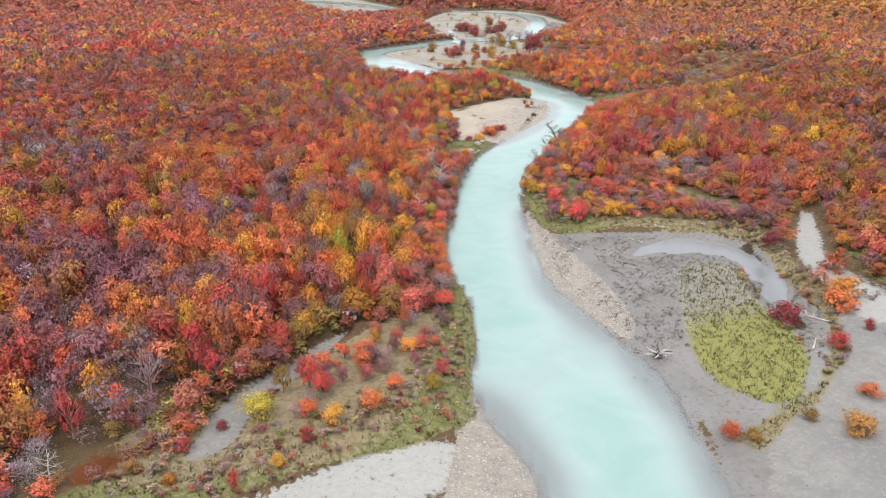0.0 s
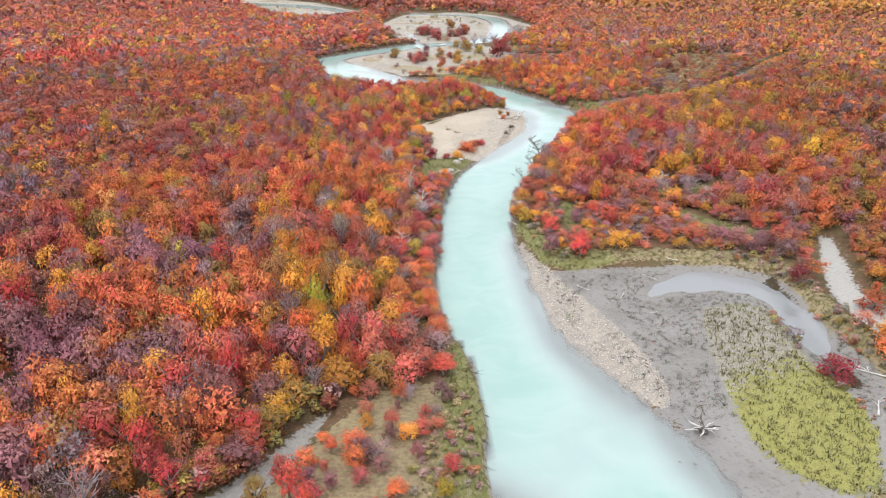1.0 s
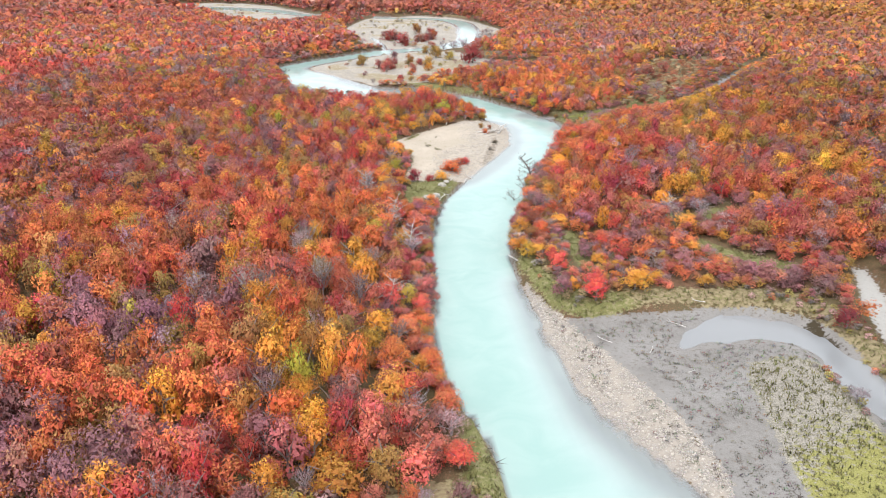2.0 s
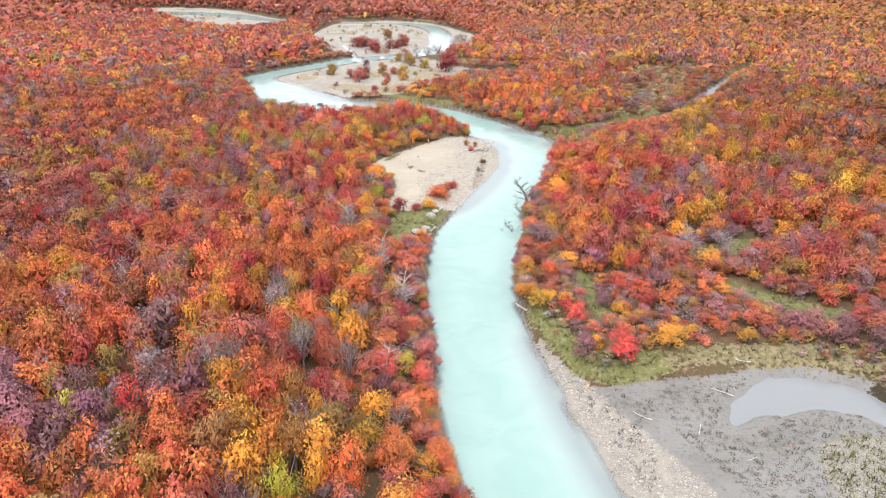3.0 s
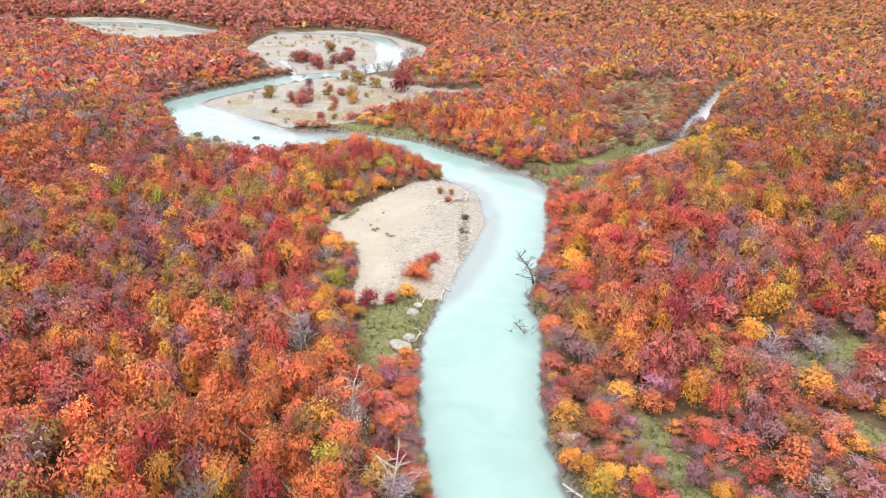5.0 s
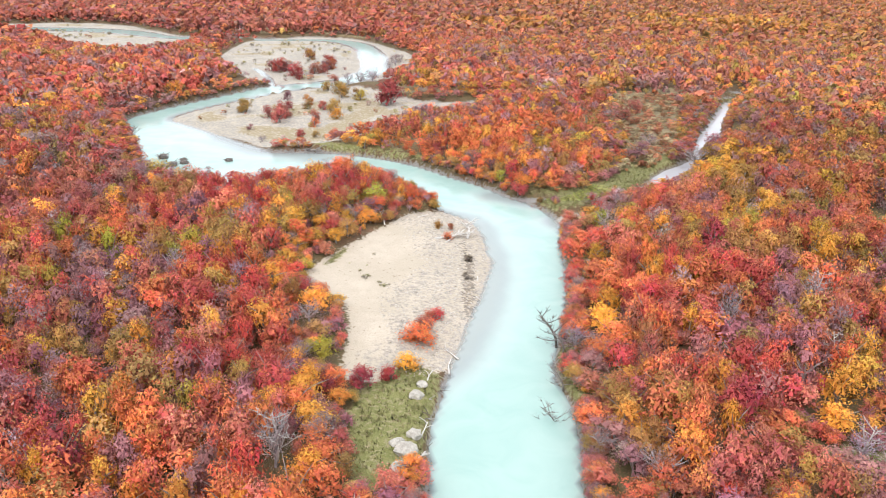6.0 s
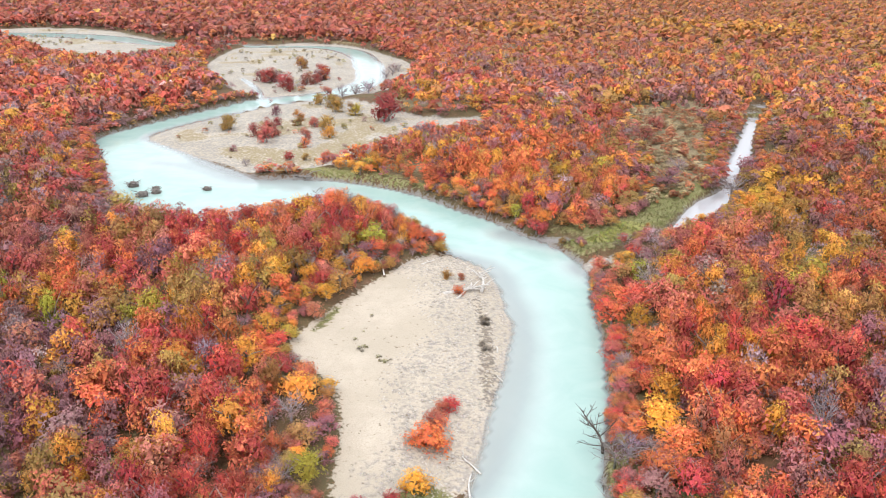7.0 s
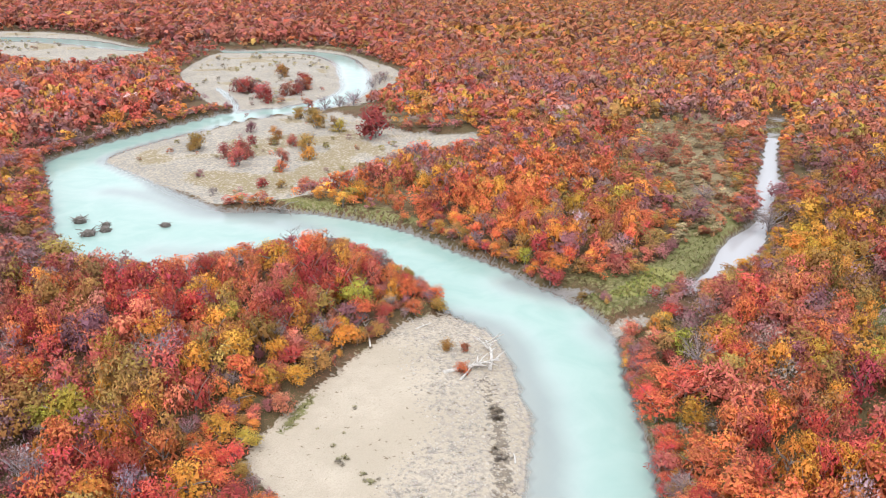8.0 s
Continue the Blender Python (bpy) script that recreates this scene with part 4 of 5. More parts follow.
RAD[:COUNT] = np.clip(RAD[:COUNT], 0.33 * TALL[:COUNT], 0.8 * TALL[:COUNT])
BASE_Z = ground_z(SPOTS[:, 0], SPOTS[:, 1])
# bushes on the open flats branch from the ground
_flat = plan(SPOTS[:, 0], SPOTS[:, 1])
_flat = (np.minimum.reduce([_flat[2], _flat[3], _flat[4]]) < 0.9) & (np.arange(len(SPOTS)) >= COUNT)
RAD[_flat] *= 1.08
_isle = _flat & (SPOTS[:, 1] > 200)
TALL[_isle] = 1.75 * RAD[_isle]
BASE_Z[_flat] -= 0.2 * TALL[_flat]
TINT[_flat] *= 0.85


def woods(name, pick, clumps, per, size, variants, seed, label, rise=0.6, core=0):
    """Many trees in one mesh."""
    all_t, all_c, all_v, all_n = [], [], [], []
    kinds = [crown_soup(seed + k, clumps, per, size, 0.0, core, rise) for k in range(variants)]
    thin = [crown_soup(seed + 50 + k, clumps, per, size, 0.7, 0, rise) for k in range(variants)]
    idx = np.nonzero(pick)[0]
    bare = np.isin(HUES[idx], [NAMES.index(k) for k in ("twig", "ash")])
    slot = idx % variants
    for k in range(variants):
        calm = 0.45 if size > 0.3 else 0.7 if size > 0.15 else 1.0
        for group, sel in ((kinds, idx[(slot == k) & ~bare]), (thin, idx[(slot == k) & bare])):
            if not len(sel):
                continue
            t, v, soft = group[k]
            c, s = np.cos(TURN[sel])[:, None, None], np.sin(TURN[sel])[:, None, None]
            cn, sn = c[..., 0], s[..., 0]
            all_n.append(np.stack([soft[None, :, 0] * cn - soft[None, :, 1] * sn, soft[None, :, 0] * sn + soft[None, :, 1] * cn, np.broadcast_to(soft[None, :, 2], (len(sel), len(soft)))], -1).reshape(-1, 3).astype(np.float32))
            rad = RAD[sel][:, None, None]
            p = np.stack([(t[None, ..., 0] * c - t[None, ..., 1] * s) * rad + SPOTS[sel, 0][:, None, None],
                          (t[None, ..., 0] * s + t[None, ..., 1] * c) * rad + SPOTS[sel, 1][:, None, None],
                          t[None, ..., 2] * TALL[sel][:, None, None] + BASE_Z[sel][:, None, None] - 0.05], -1)
            all_t.append(p.reshape(-1, 3, 3).astype(np.float32))
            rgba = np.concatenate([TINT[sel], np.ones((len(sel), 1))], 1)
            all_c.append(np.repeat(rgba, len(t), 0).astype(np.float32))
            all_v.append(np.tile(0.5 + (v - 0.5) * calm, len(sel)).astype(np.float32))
    me = soup(name, np.vstack(all_t), MAT_WOODS, [("leaf", "FLOAT_COLOR", np.vstack(all_c)), ("sprig", "FLOAT", np.concatenate(all_v)), ("puff", "FLOAT_VECTOR", np.vstack(all_n))])
    return tagged(new(name, me), label, "forest", kind="stuff")


FAR = np.hypot(SPOTS[:, 0] - 0.12 * np.clip(SPOTS[:, 1], 0, 155), np.maximum(SPOTS[:, 1] - 155, 0))
KIND_OF = {"orange": "orange_beech", "peach": "orange_beech", "rust": "russet_beech", "red": "red_beech", "crimson": "red_beech", "gold": "yellow_beech", "olive": "olive_beech",
           "lime": "olive_beech", "plum": "purple_shrub", "twig": "bare_shrub", "ash": "bare_shrub"}
LABELS = {"orange_beech": "low southern beech with orange autumn leaves", "red_beech": "low southern beech with bright red autumn leaves",
          "russet_beech": "low southern beech with dull russet brown leaves", "olive_beech": "low southern beech with olive and yellow-green leaves",
          "yellow_beech": "low southern beech turned golden yellow", "purple_shrub": "dull purple shrub with thinning autumn leaves",
          "bare_shrub": "grey leafless shrub with dense pale twigs"}
CROWNS, TRUNKS = {}, {}
for _k, (_name, _tw) in enumerate((("orange_beech", 0.05), ("red_beech", 0.05), ("yellow_beech", 0.05), ("russet_beech", 0.12), ("olive_beech", 0.05), ("purple_shrub", 0.35), ("bare_shrub", 0.8))):
    CROWNS[_name] = []
    for _v in range(5):
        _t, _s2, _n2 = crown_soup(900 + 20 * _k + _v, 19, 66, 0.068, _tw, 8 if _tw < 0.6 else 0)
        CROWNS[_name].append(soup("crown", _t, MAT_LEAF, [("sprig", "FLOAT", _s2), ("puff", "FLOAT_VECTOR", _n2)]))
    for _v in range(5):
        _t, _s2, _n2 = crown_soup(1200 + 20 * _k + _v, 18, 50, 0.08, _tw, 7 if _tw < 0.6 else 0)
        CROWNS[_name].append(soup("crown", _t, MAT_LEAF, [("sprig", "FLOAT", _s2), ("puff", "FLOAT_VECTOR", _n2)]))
    TRUNKS[_name] = [trunk_mesh(70 + 9 * _k + _v, _name == "bare_shrub") for _v in range(3)]


def tree(kind, x, y, z, radius, tall, turn, tint, variant, label="", group=""):
    root = new(kind)
    root.empty_display_size = 0.3
    root.matrix_basis = Matrix.LocRotScale((x, y, z - 0.05), Euler((0, 0, turn)), (radius, radius, tall))
    crown = new("crown", CROWNS[kind][variant % 5 + (5 if math.hypot(x - 0.12 * y, max(0, y - 165)) > 26 else 0)])
    crown.parent = root
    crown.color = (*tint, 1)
    stem = new("trunk", TRUNKS[kind][variant % 3])
    stem.parent = root
    return tagged(root, label or LABELS[kind], "shrub" if "shrub" in kind else "tree", group or "autumn trees beside the river")


# the trees nearest to the river's middle reach stand singly, the rest as woods
_reach = stroke(SPOTS[:, 0], SPOTS[:, 1], [(2, 55, 0), (4, 110, 0), (16, 150, 0), (22, 190, 0)])
_reach[COUNT:] = np.minimum(_reach[COUNT:], 1.0 + 0.02 * _reach[COUNT:])
SINGLE = np.zeros(len(SPOTS), bool)
for _kind in LABELS:
    _mine = np.nonzero(np.array([KIND_OF[NAMES[h]] == _kind for h in HUES]) & (SPOTS[:, 2] < 990))[0]
    _mine = _mine[np.argsort(_reach[_mine])][:300]
    SINGLE[_mine] = True
    for _i in _mine:
        tree(_kind, SPOTS[_i, 0], SPOTS[_i, 1], BASE_Z[_i], RAD[_i], TALL[_i], TURN[_i], TINT[_i], int(_i))
REST = ~SINGLE & (SPOTS[:, 2] < 990)
woods("woods_around", SPOTS[:, 2] > 990, 5, 4, 0.8, 6, 700, "low autumn woods on both sides of the river", 0.3)
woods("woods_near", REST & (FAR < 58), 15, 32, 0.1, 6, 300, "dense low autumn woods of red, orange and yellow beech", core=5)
woods("woods_middle", REST & (FAR >= 58) & (FAR < 118), 13, 16, 0.18, 6, 400, "dense low autumn woods of red, orange and yellow beech", 0.45)
woods("woods_beyond", REST & (FAR >= 118) & (FAR < 250), 10, 8, 0.32, 6, 500, "autumn woods stretching away across the plain", 0.3)
woods("woods_far", REST & (FAR >= 250), 5, 3, 0.75, 6, 600, "autumn woods stretching away to the horizon", 0.15)


# ---------------------------------------------------------------- low growth, stones and driftwood
def sprinkle(count, box, test, seed):
    """Up to count places in box = (x0, x1, y0, y1) at which test(plan) holds."""
    r = rng_of(seed)
    x, y = r.uniform(box[0], box[1], count * 8), r.uniform(box[2], box[3], count * 8)
    ok = test(x, y, plan(x, y))
    x, y = x[ok][:count], y[ok][:count]
    return x, y, ground_z(x, y), r


def coloured_soup(name, tris, tint, label, category, mat=MAT_WOODS, seed=1, soft=None):
    per = len(tris) // len(tint)
    rgba = np.concatenate([tint, np.ones((len(tint), 1))], 1)
    up = rng_of(seed).normal(size=(len(tris), 3)) * 0.35 + (0, 0, 1)
    up /= np.linalg.norm(up, axis=1)[:, None]
    me = soup(name, tris, mat, [("leaf", "FLOAT_COLOR", np.repeat(rgba, per, 0)), ("sprig", "FLOAT", rng_of(seed).random(len(tris))),
                                 ("puff", "FLOAT_VECTOR", up if soft is None else soft)])
    return tagged(new(name, me), label, category, kind="stuff")


def tufts(x, y, z, r, blades, tall, wide):
    """Upright blades fanning out of each place."""
    n = len(x)
    az = r.uniform(0, 2 * np.pi, (n, blades))
    lean = r.uniform(0.2, 0.9, (n, blades))
    h = tall * r.uniform(0.5, 1.3, (n, 1)) * r.uniform(0.7, 1.2, (n, blades))
    foot = np.stack([x[:, None] + 0.12 * np.cos(az), y[:, None] + 0.12 * np.sin(az), np.broadcast_to(z[:, None] - 0.03, az.shape)], -1)
    tip = foot + np.stack([np.cos(az) * lean * h, np.sin(az) * lean * h, h], -1)
    off = np.stack([-np.sin(az), np.cos(az), 0 * az], -1) * wide
    return np.stack([foot - off, foot + off, tip], 2).reshape(-1, 3, 3)


def grass_tufts():
    near = lambda x, y, p: (p[0] > 0.5) & (p[1] > 0.3) & ((p[6] < 0.1) | ((fbm(x, y, 13, 77) > 0.12) & (p[2] > 0.5) & (p[3] > 0.5) & (p[4] > 0.5) & (x > 12)))
    x, y, z, r = sprinkle(11000, (-25, 62, 36, 200), near, 71)
    t = tufts(x, y, z, r, 4, 0.26, 0.06)
    mix = r.random((len(x), 1))
    tint = np.array((0.2, 0.21, 0.065)) * (1 - mix) + np.array((0.34, 0.29, 0.14)) * mix
    coloured_soup("grass", t, tint, "short yellow-green tussock grass on the river banks", "grass", seed=3)


def isle_tussocks():
    x, y, z, r = sprinkle(2600, (23, 36, 52, 82), lambda x, y, p: p[5] < -0.1, 73)
    t = tufts(x, y, z, r, 6, 0.065, 0.06)
    brown = ramp(y + 0.5 * (30 - x) + r.normal(size=len(y)) * 3.0, 65, 74)[:, None]
    mix = r.random((len(x), 1))
    tint = (np.array((0.32, 0.30, 0.08)) * (1 - mix) + np.array((0.39, 0.355, 0.12)) * mix) * (1 - brown) + np.array((0.38, 0.34, 0.27)) * brown
    coloured_soup("tussock_grass", t, tint, "lime green tussocks on a small marshy island", "grass", seed=4, soft=np.tile((0.0, 0.0, 1.0), (len(t), 1)))


def bar_plants():
    x, y, z, r = sprinkle(1500, (12, 40, 62, 96), lambda x, y, p: ((p[3] < -0.3) | (p[4] < -0.5)) & (p[0] > 1.2) & (p[1] > 0.4) & (p[5] > 0.3) & (p[2] > 0.5) & (fbm(x, y, 6, 91) > -0.25), 75)
    t = tufts(x, y, z, r, 9, 0.12, 0.05)
    coloured_soup("bar_plants", t, np.array((0.25, 0.22, 0.17)) * np.exp(r.normal(size=(len(x), 3)) * 0.2), "small dark plants dotted over the gravel bar", "plant", seed=5)


def scrub(name, x, y, z, r, size, tints, label):
    """Low bushes, all in one mesh."""
    t, v, n = crown_soup(777, 8, 11, 0.26, 0.3)
    turn, rad = r.uniform(0, 6.28, len(x))[:, None, None], (size * r.uniform(0.5, 1.4, len(x)))[:, None, None]
    c, s = np.cos(turn), np.sin(turn)
    p = np.stack([(t[None, ..., 0] * c - t[None, ..., 1] * s) * rad + x[:, None, None], (t[None, ..., 0] * s + t[None, ..., 1] * c) * rad + y[:, None, None],
                  t[None, ..., 2] * rad * 1.15 + z[:, None, None] - 0.03], -1)
    tint = np.array(tints)[r.integers(0, len(tints), len(x))] * np.exp(r.normal(size=(len(x), 1)) * 0.15)
    coloured_soup(name, p.reshape(-1, 3, 3), tint, label, "scrub", seed=6, soft=np.tile(n, (len(x), 1)))


def low_growth():
    rust, tan, olive, plum = (0.62, 0.24, 0.13), (0.56, 0.42, 0.24), (0.44, 0.36, 0.12), (0.52, 0.31, 0.29)
    x, y, z, r = sprinkle(520, (44, 110, 192, 262), lambda x, y, p: (p[6] < 0.5) & (p[0] > 0.8), 81)
    scrub("glade_scrub", x, y, z, r, 0.95, [rust, rust, tan, tan, (0.5, 0.25, 0.12)], "low rust and tan scrub in a glade beside the creek")
    x, y, z, r = sprinkle(46, (-12, 56, 222, 284), lambda x, y, p: (outline(x, y, ISLAND) < -2) & (fbm(x, y, 9, 51) > 0.06) & (p[0] > 2.5), 83)
    scrub("island_scrub", x, y, z, r, 0.8, [rust, olive, tan, plum], "thin rust and olive scrub on the sandy island")
    clump = lambda x, y: np.minimum.reduce([np.hypot(x - a, y - b) for a, b in ((14, 303), (11, 319), (25, 320), (23, 304), (23, 290), (34, 298), (-30, 392), (-55, 424))])
    x, y, z, r = sprinkle(130, (-70, 56, 285, 440), lambda x, y, p: (p[2] < 0) & (clump(x, y) < 5.5) & (p[0] > 0.8), 85)
    scrub("upstream_scrub", x, y, z, r, 1.25, [rust, rust, plum, (0.5, 0.14, 0.12), olive], "clumps of red and rust scrub on the upstream sand flats")
    x, y, z, r = sprinkle(260, (-100, 56, 285, 480), lambda x, y, p: (p[2] < -1.5) & (fbm(x, y, 14, 55) > 0.05) & (p[0] > 2), 86)
    scrub("flat_scrub", x, y, z, r, 0.8, [tan, olive, (0.3, 0.24, 0.18)], "low tan scrub on the upstream sand flats")
    x, y, z, r = sprinkle(150, (34, 52, 46, 96), lambda x, y, p: (p[6] < 0.3) & (p[0] > 1), 87)
    scrub("pond_scrub", x, y, z, r, 0.5, [rust, plum, olive, (0.34, 0.29, 0.27)], "low scrub along the muddy pond")
    x, y, z, r = sprinkle(300, (-22, 5, 38, 66), lambda x, y, p: (p[6] < 1.5) & (p[0] > 0.8) & (p[2] > 0.4) & (p[3] > 0.3), 89)
    scrub("bank_scrub", x, y, z, r, 0.42, [rust, tan, tan, olive, plum, plum, (0.4, 0.33, 0.27), (0.5, 0.13, 0.1)], "small autumn bushes scattered over the grassy bank")
    x, y, z, r = sprinkle(150, (-24, -7, 44, 66), lambda x, y, p: (p[2] > 0.2) & (stroke(x, y, PATHWAY) < 3.2) & (x < -16.2 + 0.4 * (y - 42.5)) & (p[1] > 0.6), 88)
    scrub("path_scrub", x, y, z, r, 0.95, [rust, plum, olive, (0.6, 0.4, 0.1), (0.5, 0.16, 0.1)], "low autumn bushes at the edge of the gravel track")
    x, y, z, r = sprinkle(260, (12, 60, 92, 175), lambda x, y, p: (p[0] > 1) & (fbm(x, y, 13, 77) > 0.12) & (p[2] > 1) & (p[3] > 1) & (p[4] > 1), 90)
    scrub("clearing_scrub", x, y, z, r, 0.6, [tan, olive, (0.38, 0.33, 0.3), rust], "low olive and grey scrub in clearings between the trees")
    x, y, z, r = sprinkle(26, (17, 22, 49, 58), lambda x, y, p: (np.minimum(np.hypot(x - 18.4, y - 56.6), np.hypot(x - 20.6, y - 50.6)) < 0.9) & (p[0] < 0.3), 94)
    scrub("sunken_branches", x, y, np.full(len(x), -0.42), r, 0.38, [(0.16, 0.15, 0.14), (0.22, 0.2, 0.18)], "dark sunken branches in the shallows beside the stump")
    x, y, z, r = sprinkle(120, (34, 50, 44, 82), lambda x, y, p: (p[2] < 0.5) & (fbm(x, y, 5, 99) > 0.16), 98)
    scrub("flat_twigs", x, y, z, r, 0.34, [(0.36, 0.31, 0.3), (0.42, 0.36, 0.34), (0.42, 0.2, 0.16), (0.34, 0.31, 0.16)], "low grey twigs and bushes scattered over the dry flat")
    line = lambda x, y, p: (stroke(x, y, DEBRIS) < -0.05) & (fbm(x, y, 3, 95) > -0.05) & (y > 157)
    x, y, z, r = sprinkle(110, (16, 24, 156, 169), line, 91)
    scrub("flood_debris", x, y, z, r, 0.32, [(0.24, 0.2, 0.17), (0.3, 0.25, 0.2), (0.34, 0.27, 0.2)], "dark heaps of flood debris along the sand bar")
    mats = ((10.5, 165.9, 0.5), (9.6, 157.5, 0.35), (9.6, 156.6, 0.6), (7.9, 160.9, 0.6), (7.2, 163.8, 0.6), (9.6, 162.9, 0.4), (8.0, 159.5, 0.5))
    mat = lambda x, y, p: np.minimum.reduce([np.hypot((x - a) * 0.6, y - b) / c for a, b, c in mats]) < 1
    x, y, z, r = sprinkle(34, (5, 13, 155, 168), mat, 92)
    scrub("sand_plants", x, y, z - 0.13, r, 0.3, [(0.34, 0.31, 0.15), (0.38, 0.35, 0.18), (0.36, 0.31, 0.24)], "small mats of olive plants on the pale sand bar")
    x, y, z, r = sprinkle(300, (36, 48, 177, 186), lambda x, y, p: (p[6] < 0) & (p[0] > 0.2), 93)
    t = tufts(x, y, z, r, 6, 0.2, 0.07)
    coloured_soup("bank_tussocks", t, np.array((0.45, 0.45, 0.12)) * np.exp(r.normal(size=(len(x), 3)) * 0.1), "bright green tussocks on the bank at the creek mouth", "grass", seed=9)


def shore_sticks():
    """Roots and sticks that hang from the cut banks."""
    cut = lambda x, y, p: (np.abs(p[0] - 0.25) < 0.4) & (np.minimum.reduce([p[2], p[3], p[4]]) > 1.5)
    x, y, z, r = sprinkle(2600, (-26, 62, 50, 292), cut, 97)
    n, k = len(x), 3
    az = r.uniform(0, 6.28, (n, k))
    foot = np.stack([np.broadcast_to(x[:, None], az.shape), np.broadcast_to(y[:, None], az.shape), np.broadcast_to(np.maximum(z, 0.2)[:, None] + 0.1, az.shape)], -1)
    tip = foot + np.stack([np.cos(az), np.sin(az), r.uniform(-0.7, 0.5, az.shape)], -1) * r.uniform(0.3, 0.95, (n, k, 1))
    off = np.stack([-np.sin(az), np.cos(az), 0 * az + 0.5], -1) * 0.035
    tris = np.stack([foot - off, foot + off, tip], 2).reshape(-1, 3, 3)
    pale = (r.random((n, 1)) < 0.3)
    tint = np.where(pale, np.array((0.4, 0.37, 0.34)), np.array((0.13, 0.105, 0.09)))
    coloured_soup("bank_roots", tris, tint, "tangled roots and sticks along the cut river bank", "roots", seed=8)


def stone_material():
    m, n, l, bs = material("river_stones", 0.75)
    rnd = n.new("ShaderNodeNewGeometry").outputs["Random Per Island"]
    c = mix_node(n, l, rnd, (0.34, 0.3, 0.26), (0.58, 0.52, 0.45))
    co = n.new("ShaderNodeTexCoord").outputs["Object"]
    l.new(mix_node(n, l, 0.3, c, noise_node(n, l, 14, 4, co).outputs[0], "OVERLAY"), bs.inputs["Base Color"])
    return m


MAT_STONE = stone_material()


def pebbles():
    strip = lambda x, y, p: ((p[3] < 0.1) & (p[0] > 0.1)) | ((outline(x, y, SAND_BAR) < 0) & (p[0] > 0.2) & (p[0] + 2 * fbm(x, y, 7, 61) < 9))
    spots = []
    for box, count, seed in (((0, 26, 36, 97), 4200, 61), ((8, 26, 138, 182), 3600, 63), ((35.5, 42, 171, 176.5), 260, 65)):
        x, y, z, r = sprinkle(count, box, strip if seed != 65 else (lambda x, y, p: (p[0] > -0.1) & (p[3] < 0.2)), seed)
        spots.append(np.stack([x, y, z], -1))
    spots = np.vstack(spots)
    n = len(spots)
    r = rng_of(67)
    size = r.uniform(0.04, 0.1, (n, 1)) * r.choice([1, 1, 1, 1.6], (n, 1))
    ring = np.array([(1, 0, 0), (0, 1, 0), (-1, 0, 0), (0, -1, 0)], float)
    turn = r.uniform(0, 6.28, (n, 1))
    rx = (ring[None, :, 0] * np.cos(turn) - ring[None, :, 1] * np.sin(turn)) * size * r.uniform(0.7, 1.4, (n, 4))
    ry = (ring[None, :, 0] * np.sin(turn) + ring[None, :, 1] * np.cos(turn)) * size * r.uniform(0.7, 1.4, (n, 4))
    co = np.zeros((n, 5, 3))
    co[:, :4, 0], co[:, :4, 1] = spots[:, :1] + rx, spots[:, 1:2] + ry
    co[:, :4, 2] = spots[:, 2:] - 0.01
    co[:, 4] = spots
    co[:, 4, 2] += size[:, 0] * 0.75
    faces = (np.array([(0, 1, 4), (1, 2, 4), (2, 3, 4), (3, 0, 4)])[None] + 5 * np.arange(n)[:, None, None]).reshape(-1, 3)
    me = bpy.data.meshes.new("pebbles")
    me.from_pydata(co.reshape(-1, 3).tolist(), [], faces.tolist())
    me.materials.append(MAT_STONE)
    tagged(new("pebbles", me), "pale grey river pebbles on the gravel bars", "gravel", kind="stuff")


def driftwood(x, y, z, length, heading, radius, branches, mat, label, seed, name="driftwood_log", rise=0.06):
    """A weathered log with broken branches, lying on the ground."""
    r = random.Random(seed)
    root = new(name)
    root.matrix_basis = pose(x, y, z, 0, 0, heading)
    bend = r.uniform(-0.1, 0.1) * length
    line = [(-length / 2, 0, radius), (-length / 6, bend * 0.7, radius * 1.1), (length / 6, bend, radius + rise * length * 0.3), (length / 2, bend * 0.3, radius + rise * length)]
    bm = bmesh.new()
    limb(bm, line, radius, radius * 0.45, 8)
    part("trunk", bm, mat, root)
    for k in range(branches):
        u = r.uniform(0.25, 0.95)
        p = Vector(line[1]).lerp(Vector(line[3]), u)
        a = r.choice((-1, 1)) * r.uniform(0.4, 1.2)
        ln = length * r.uniform(0.18, 0.42)
        q = p + Vector((math.cos(a) * ln, math.sin(a) * ln, ln * r.uniform(0.05, 0.45)))
        bm = bmesh.new()
        mid = p.lerp(q, 0.5) + Vector((0, 0, 0.08 * ln))
        limb(bm, [p, mid, q], radius * 0.5, radius * 0.14, 5)
        e = mid + Vector((r.uniform(-0.3, 0.3), r.uniform(-0.3, 0.3), r.uniform(0, 0.3))) * ln
        limb(bm, [mid, e], radius * 0.25, radius * 0.08, 4)
        part("branch", bm, mat, root)
    return tagged(root, label, "driftwood")


